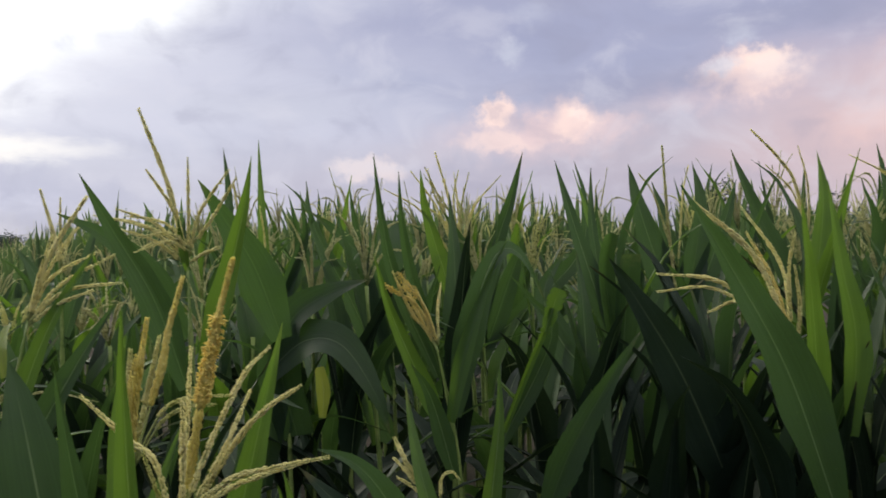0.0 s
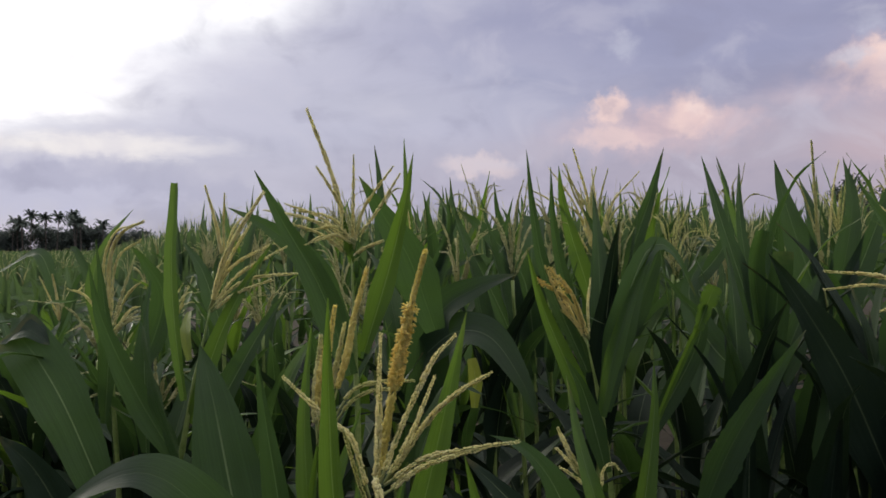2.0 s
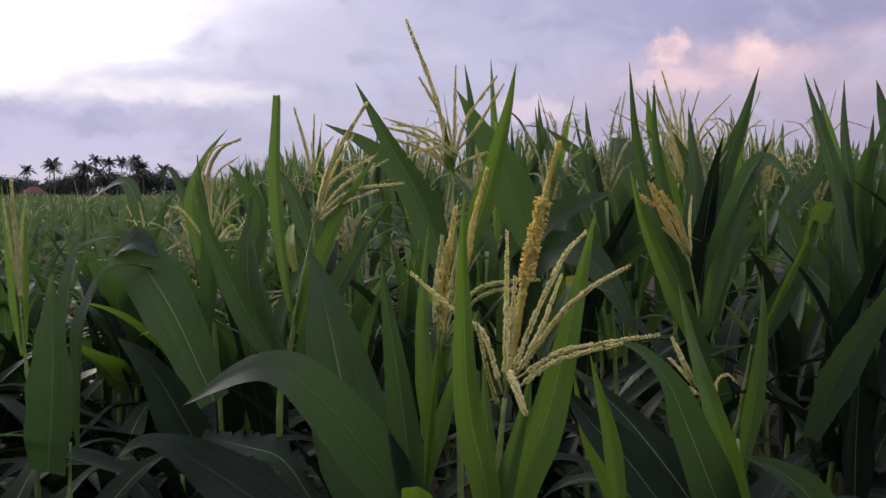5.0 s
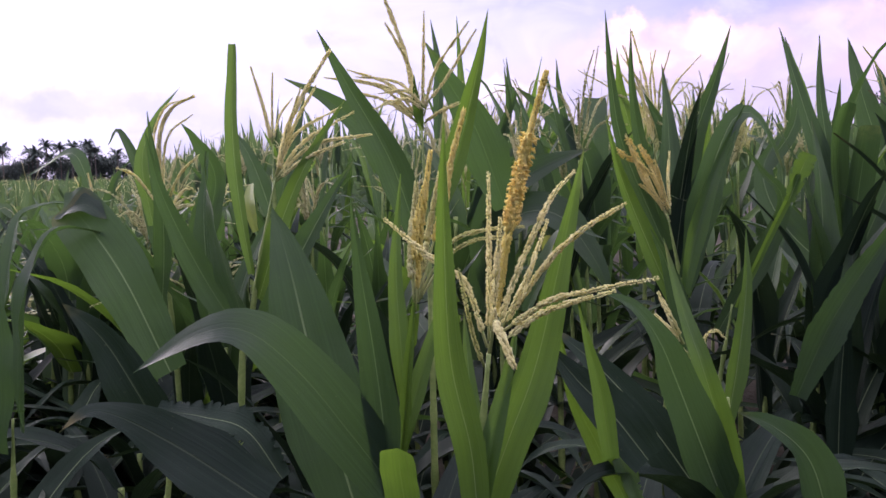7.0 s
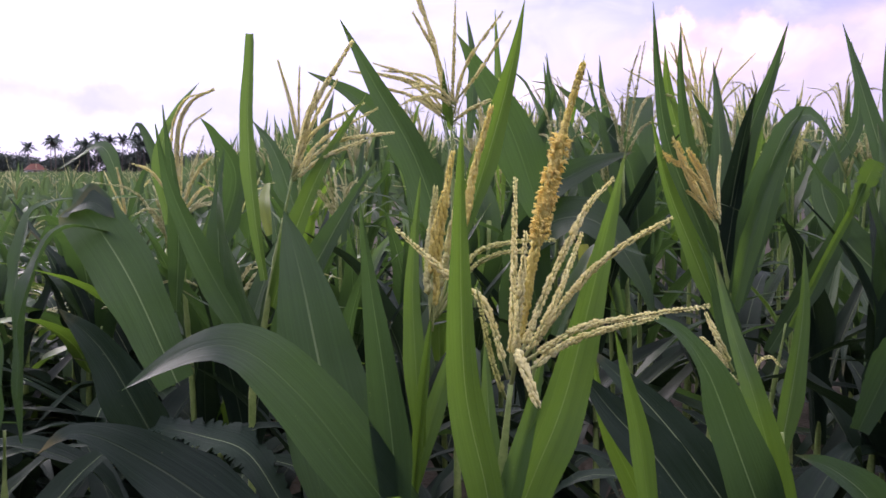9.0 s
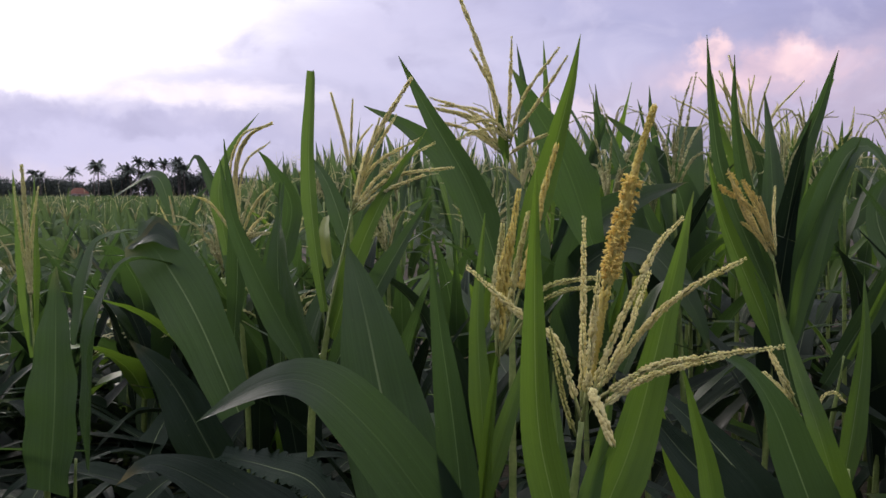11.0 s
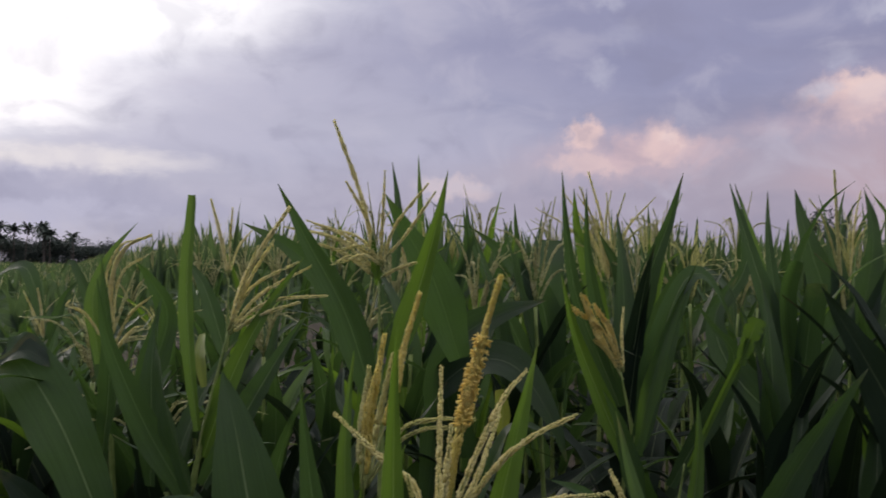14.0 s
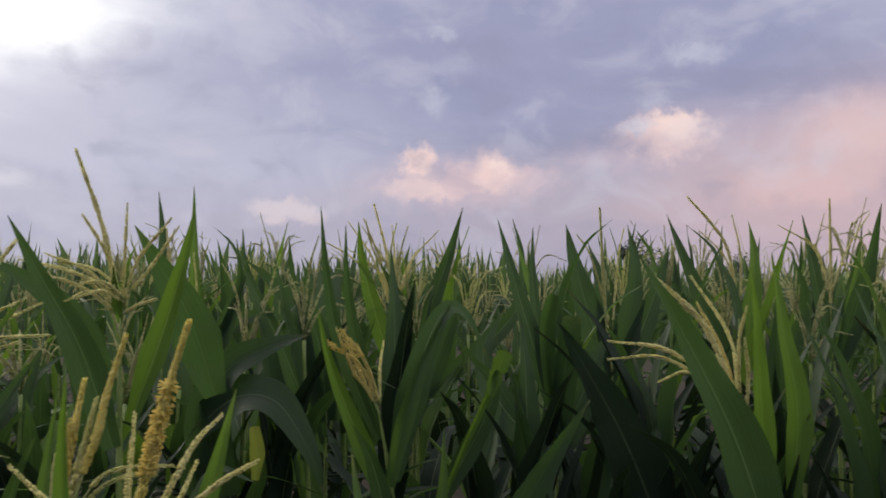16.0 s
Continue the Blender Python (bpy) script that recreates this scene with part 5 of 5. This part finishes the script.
def standing_places(near, far, rng, thin=1.0, behind=False):
    out = []
    reach = int(far / ROW) + 3
    for i in range(-reach * 2, reach * 2):
        for j in range(-int(far / STEP * 1.2), int(far / STEP * 1.2)):
            if thin < 1 and rng.random() > thin:
                continue
            u, v = i * ROW + rng.uniform(-0.05, 0.05), j * STEP + rng.uniform(-0.07, 0.07)
            x, y = u * math.cos(slant) - v * math.sin(slant), u * math.sin(slant) + v * math.cos(slant)
            d = math.hypot(x, y)
            if near <= d < far and seen_from_path(x, y, 0.8) != behind:
                out.append((x, y))
    return out


def taken(x, y):
    """Where the plants close to the path stand."""
    return y < 2.25 - 0.35 * max(0.0, -x - 0.7) and x > -1.9 and x < 1.05 or math.hypot(x, y) < 1.5


rng = random.Random(77)
spots = [(x, y) for x, y in standing_places(1.4, 7.4, rng) if not taken(x, y)]
spots.sort(key=lambda q: math.hypot(*q))
placed = []
for n, (x, y) in enumerate(spots[:210]):
    h = crop_height(x, y) * rng.uniform(0.94, 1.04) * (0.93 if math.hypot(x, y) < 2.7 else 1.0)
    m = pose(x, y, 0, rng.uniform(-3, 3), rng.uniform(-3, 3), rng.uniform(0, 360)) @ Matrix.Diagonal((1.3, 1.3, h, 1) if h < 0.87 else (1, 1, h, 1))
    low_strip = crop_height(x, y) < 0.87
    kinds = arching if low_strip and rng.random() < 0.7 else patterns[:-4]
    fresh = [p for p in kinds if p not in placed]
    if fresh:
        fresh[0].matrix_basis = m
        placed.append(fresh[0])
    else:
        copy_thing(rng.choice(kinds), m)
FIELD_EDGE = math.hypot(*spots[min(209, len(spots) - 1)])


def low_plant(seed, height, count, upright):
    """A plant of broad leaves, coloured dark for shade, that fills the rows below its flowering neighbours."""
    rng = random.Random(seed)
    thing = tagged(new("maize_plant"), "short maize plant crowded under its neighbours, broad leaves coloured dark for shade", "maize plant", "maize plants in the field")
    g = Geo()
    tube(g, [(0, 0, -0.05), (0.01, 0, height * 0.5), (0, 0.01, height)], lambda v: 0.012 - 0.006 * v + (0.0016 if (v * 7) % 1 < 0.08 else 0), 28, 7)
    part("stalk", g.mesh("stalk", STALK), thing)
    az = rng.uniform(0, 6.28)
    for i in range(count):
        f = i / (count - 1)
        az += math.pi + rng.uniform(-0.7, 0.7)
        rise, droop = (rng.uniform(5, 25), rng.uniform(10, 60)) if f > 1 - upright else (rng.uniform(25, 50), rng.uniform(60, 120))
        g = grown_leaf(rng, height * (0.35 + 0.63 * f), az, 0.72 - 0.25 * f + rng.uniform(-0.05, 0.05), rise, droop, rng.uniform(0.095, 0.125) * (1 - 0.2 * f), 14)
        # all but the top leaves carry painted shade in their colour
        part("leaf", g.mesh("leaf", LEAF if f > 0.9 and seed >= 70 or f > 0.74 and seed >= 80 else LEAF_SHADED), thing)
    return thing


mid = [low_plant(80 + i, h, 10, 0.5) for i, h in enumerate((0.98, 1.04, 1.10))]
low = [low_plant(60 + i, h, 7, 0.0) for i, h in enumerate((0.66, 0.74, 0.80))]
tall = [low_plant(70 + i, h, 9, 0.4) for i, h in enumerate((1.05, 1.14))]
beds = [(x, y, low) for x, y in standing_places(1.25, 3.2, rng) if y > 1.25 and (taken(x, y) or x < -0.7)]
beds = [(x, y, tall if y > 1.85 and x > -0.8 else mid if x < -0.75 and y > 1.55 else kind) for x, y, kind in beds]
# those with y up to 1.5 stand out of view, added to block light
beds += [(x, y, tall) for x, y in ((0.42, 2.15), (0.62, 2.02), (0.82, 1.93), (0.55, 2.32), (1.0, 2.05), (1.2, 1.85), (0.78, 2.3), (0.28, 2.38), (0.95, 1.72), (0.0, 2.35), (-0.25, 2.4), (-0.45, 2.5), (1.3, 1.2), (1.5, 0.9), (1.2, 1.5), (1.45, 1.35), (1.35, 0.55), (0.5, 1.98), (0.68, 2.2), (0.9, 2.12), (0.35, 2.02), (1.1, 1.9), (0.72, 1.9))]
beds += [(rng.uniform(-1.7, 1.2), rng.uniform(1.30, 2.35), low) for _ in range(32)]
beds += [(rng.uniform(-2.9, -1.45), rng.uniform(1.75, 3.3), mid) for _ in range(22)]
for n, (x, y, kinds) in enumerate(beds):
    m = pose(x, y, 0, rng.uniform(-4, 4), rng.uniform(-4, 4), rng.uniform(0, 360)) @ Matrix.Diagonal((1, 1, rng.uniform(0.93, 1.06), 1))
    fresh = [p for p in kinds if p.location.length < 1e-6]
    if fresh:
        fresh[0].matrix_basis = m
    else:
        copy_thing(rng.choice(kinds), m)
# the rows go on unseen to the sides and behind the path, also blocking light
for i in range(-6, 7):
    for x, y in ((0.55 * i, -0.75), (0.55 * i + 0.2, -1.4), (1.35 + 0.5 * abs(i) / 3, -0.6 + 0.2 * i if i > 0 else 0.3 - 0.1 * i), (-1.75 - 0.3 * (i % 3), -0.5 + 0.13 * (i + 6))):
        a = math.degrees(math.atan2(x, y + 0.25))
        if y < 0.2 or a > 43 or a < -52:
            copy_thing(rng.choice(patterns), pose(x + rng.uniform(-.1, .1), y + rng.uniform(-.1, .1), 0, 0, 0, rng.uniform(0, 360)) @ Matrix.Diagonal((1, 1, rng.uniform(0.92, 1.03), 1)))


def far_field():
    """The rows past the nearest plants, too many to count: upright blades and pale tassels."""
    rng = random.Random(5)
    leaves, tassels = Geo(), Geo()
    # the last three bands lie unseen behind, added partly to darken the low canopy
    for near, far, thin, detail, behind in ((FIELD_EDGE, 16, 1.0, 2, False), (16, 34, 0.48, 1, False), (34, 75, 0.20, 0, False), (75, 150, 0.06, 0, False), (1.05, 3, 1.0, 2, True), (3, 8, 1.0, 1, True), (8, 20, 0.4, 0, True)):
        for x, y in standing_places(near, far, rng, thin, behind):
            h = crop_height(x, y) * rng.uniform(0.92, 1.07)
            big = (1.0, 1.25, 1.9, 3.2)[(near >= 16) + (near >= 34) + (near >= 75)] if not behind else 1.5
            o = Vector((x, y, 0))
            az = rng.uniform(0, 6.28)
            for i in range((5, 7, 9)[detail]):
                f = 1 - i * (0.16, 0.12, 0.09)[detail]
                z0, long = (0.87 + 0.5 * f) * h, rng.uniform(0.34, 0.60)
                az += math.pi + rng.uniform(-0.6, 0.6)
                d = Vector((math.cos(az), math.sin(az), 0))
                erect = f > 0.7 and rng.random() < (0.9 if h > 0.88 else 0.45)
                out = rng.uniform(0.05, 0.35) if erect else rng.uniform(0.45, 0.85)
                lift = long * (1 - 0.35 * out) if erect else long * rng.uniform(-0.1, 0.45)
                root = o + Vector((0, 0, z0))
                tip = root + d * long * out * big ** 0.5 + Vector((0, 0, lift * h))
                mid = root.lerp(tip, 0.5) + Vector((0, 0, long * 0.12))
                blade(leaves, [root, mid, tip], rng.uniform(0.060, 0.105) * big, face=(rng.uniform(-.6, .6), -1, rng.uniform(0.1, 1)), n=(3, 4, 6)[detail], across=1, taper=0.78, rng=rng, ripple=0.03)
            if rng.random() < (0.1 if behind else 0.55 if h > 0.88 else 0.22):
                base, long = o + Vector((0, 0, 1.55 * h)), rng.uniform(0.34, 0.50) * h
                for line in tassel_lines(rng, base, long, (3, 4, 5)[detail], 0.9):
                    tube(tassels, line, lambda v: (0.0032 - 0.0023 * v) * big ** 0.8, 3 if detail else 2, 3)
    tagged(new("distant_maize", leaves.mesh("distant_maize", LEAF_FIELD)), "dense rows of green maize blades stretching far away", "maize field", kind="stuff")
    tagged(new("distant_tassels", tassels.mesh("distant_tassels", SPIKELET_FIELD)), "pale tassels over the distant maize rows", "maize field", kind="stuff")


far_field()
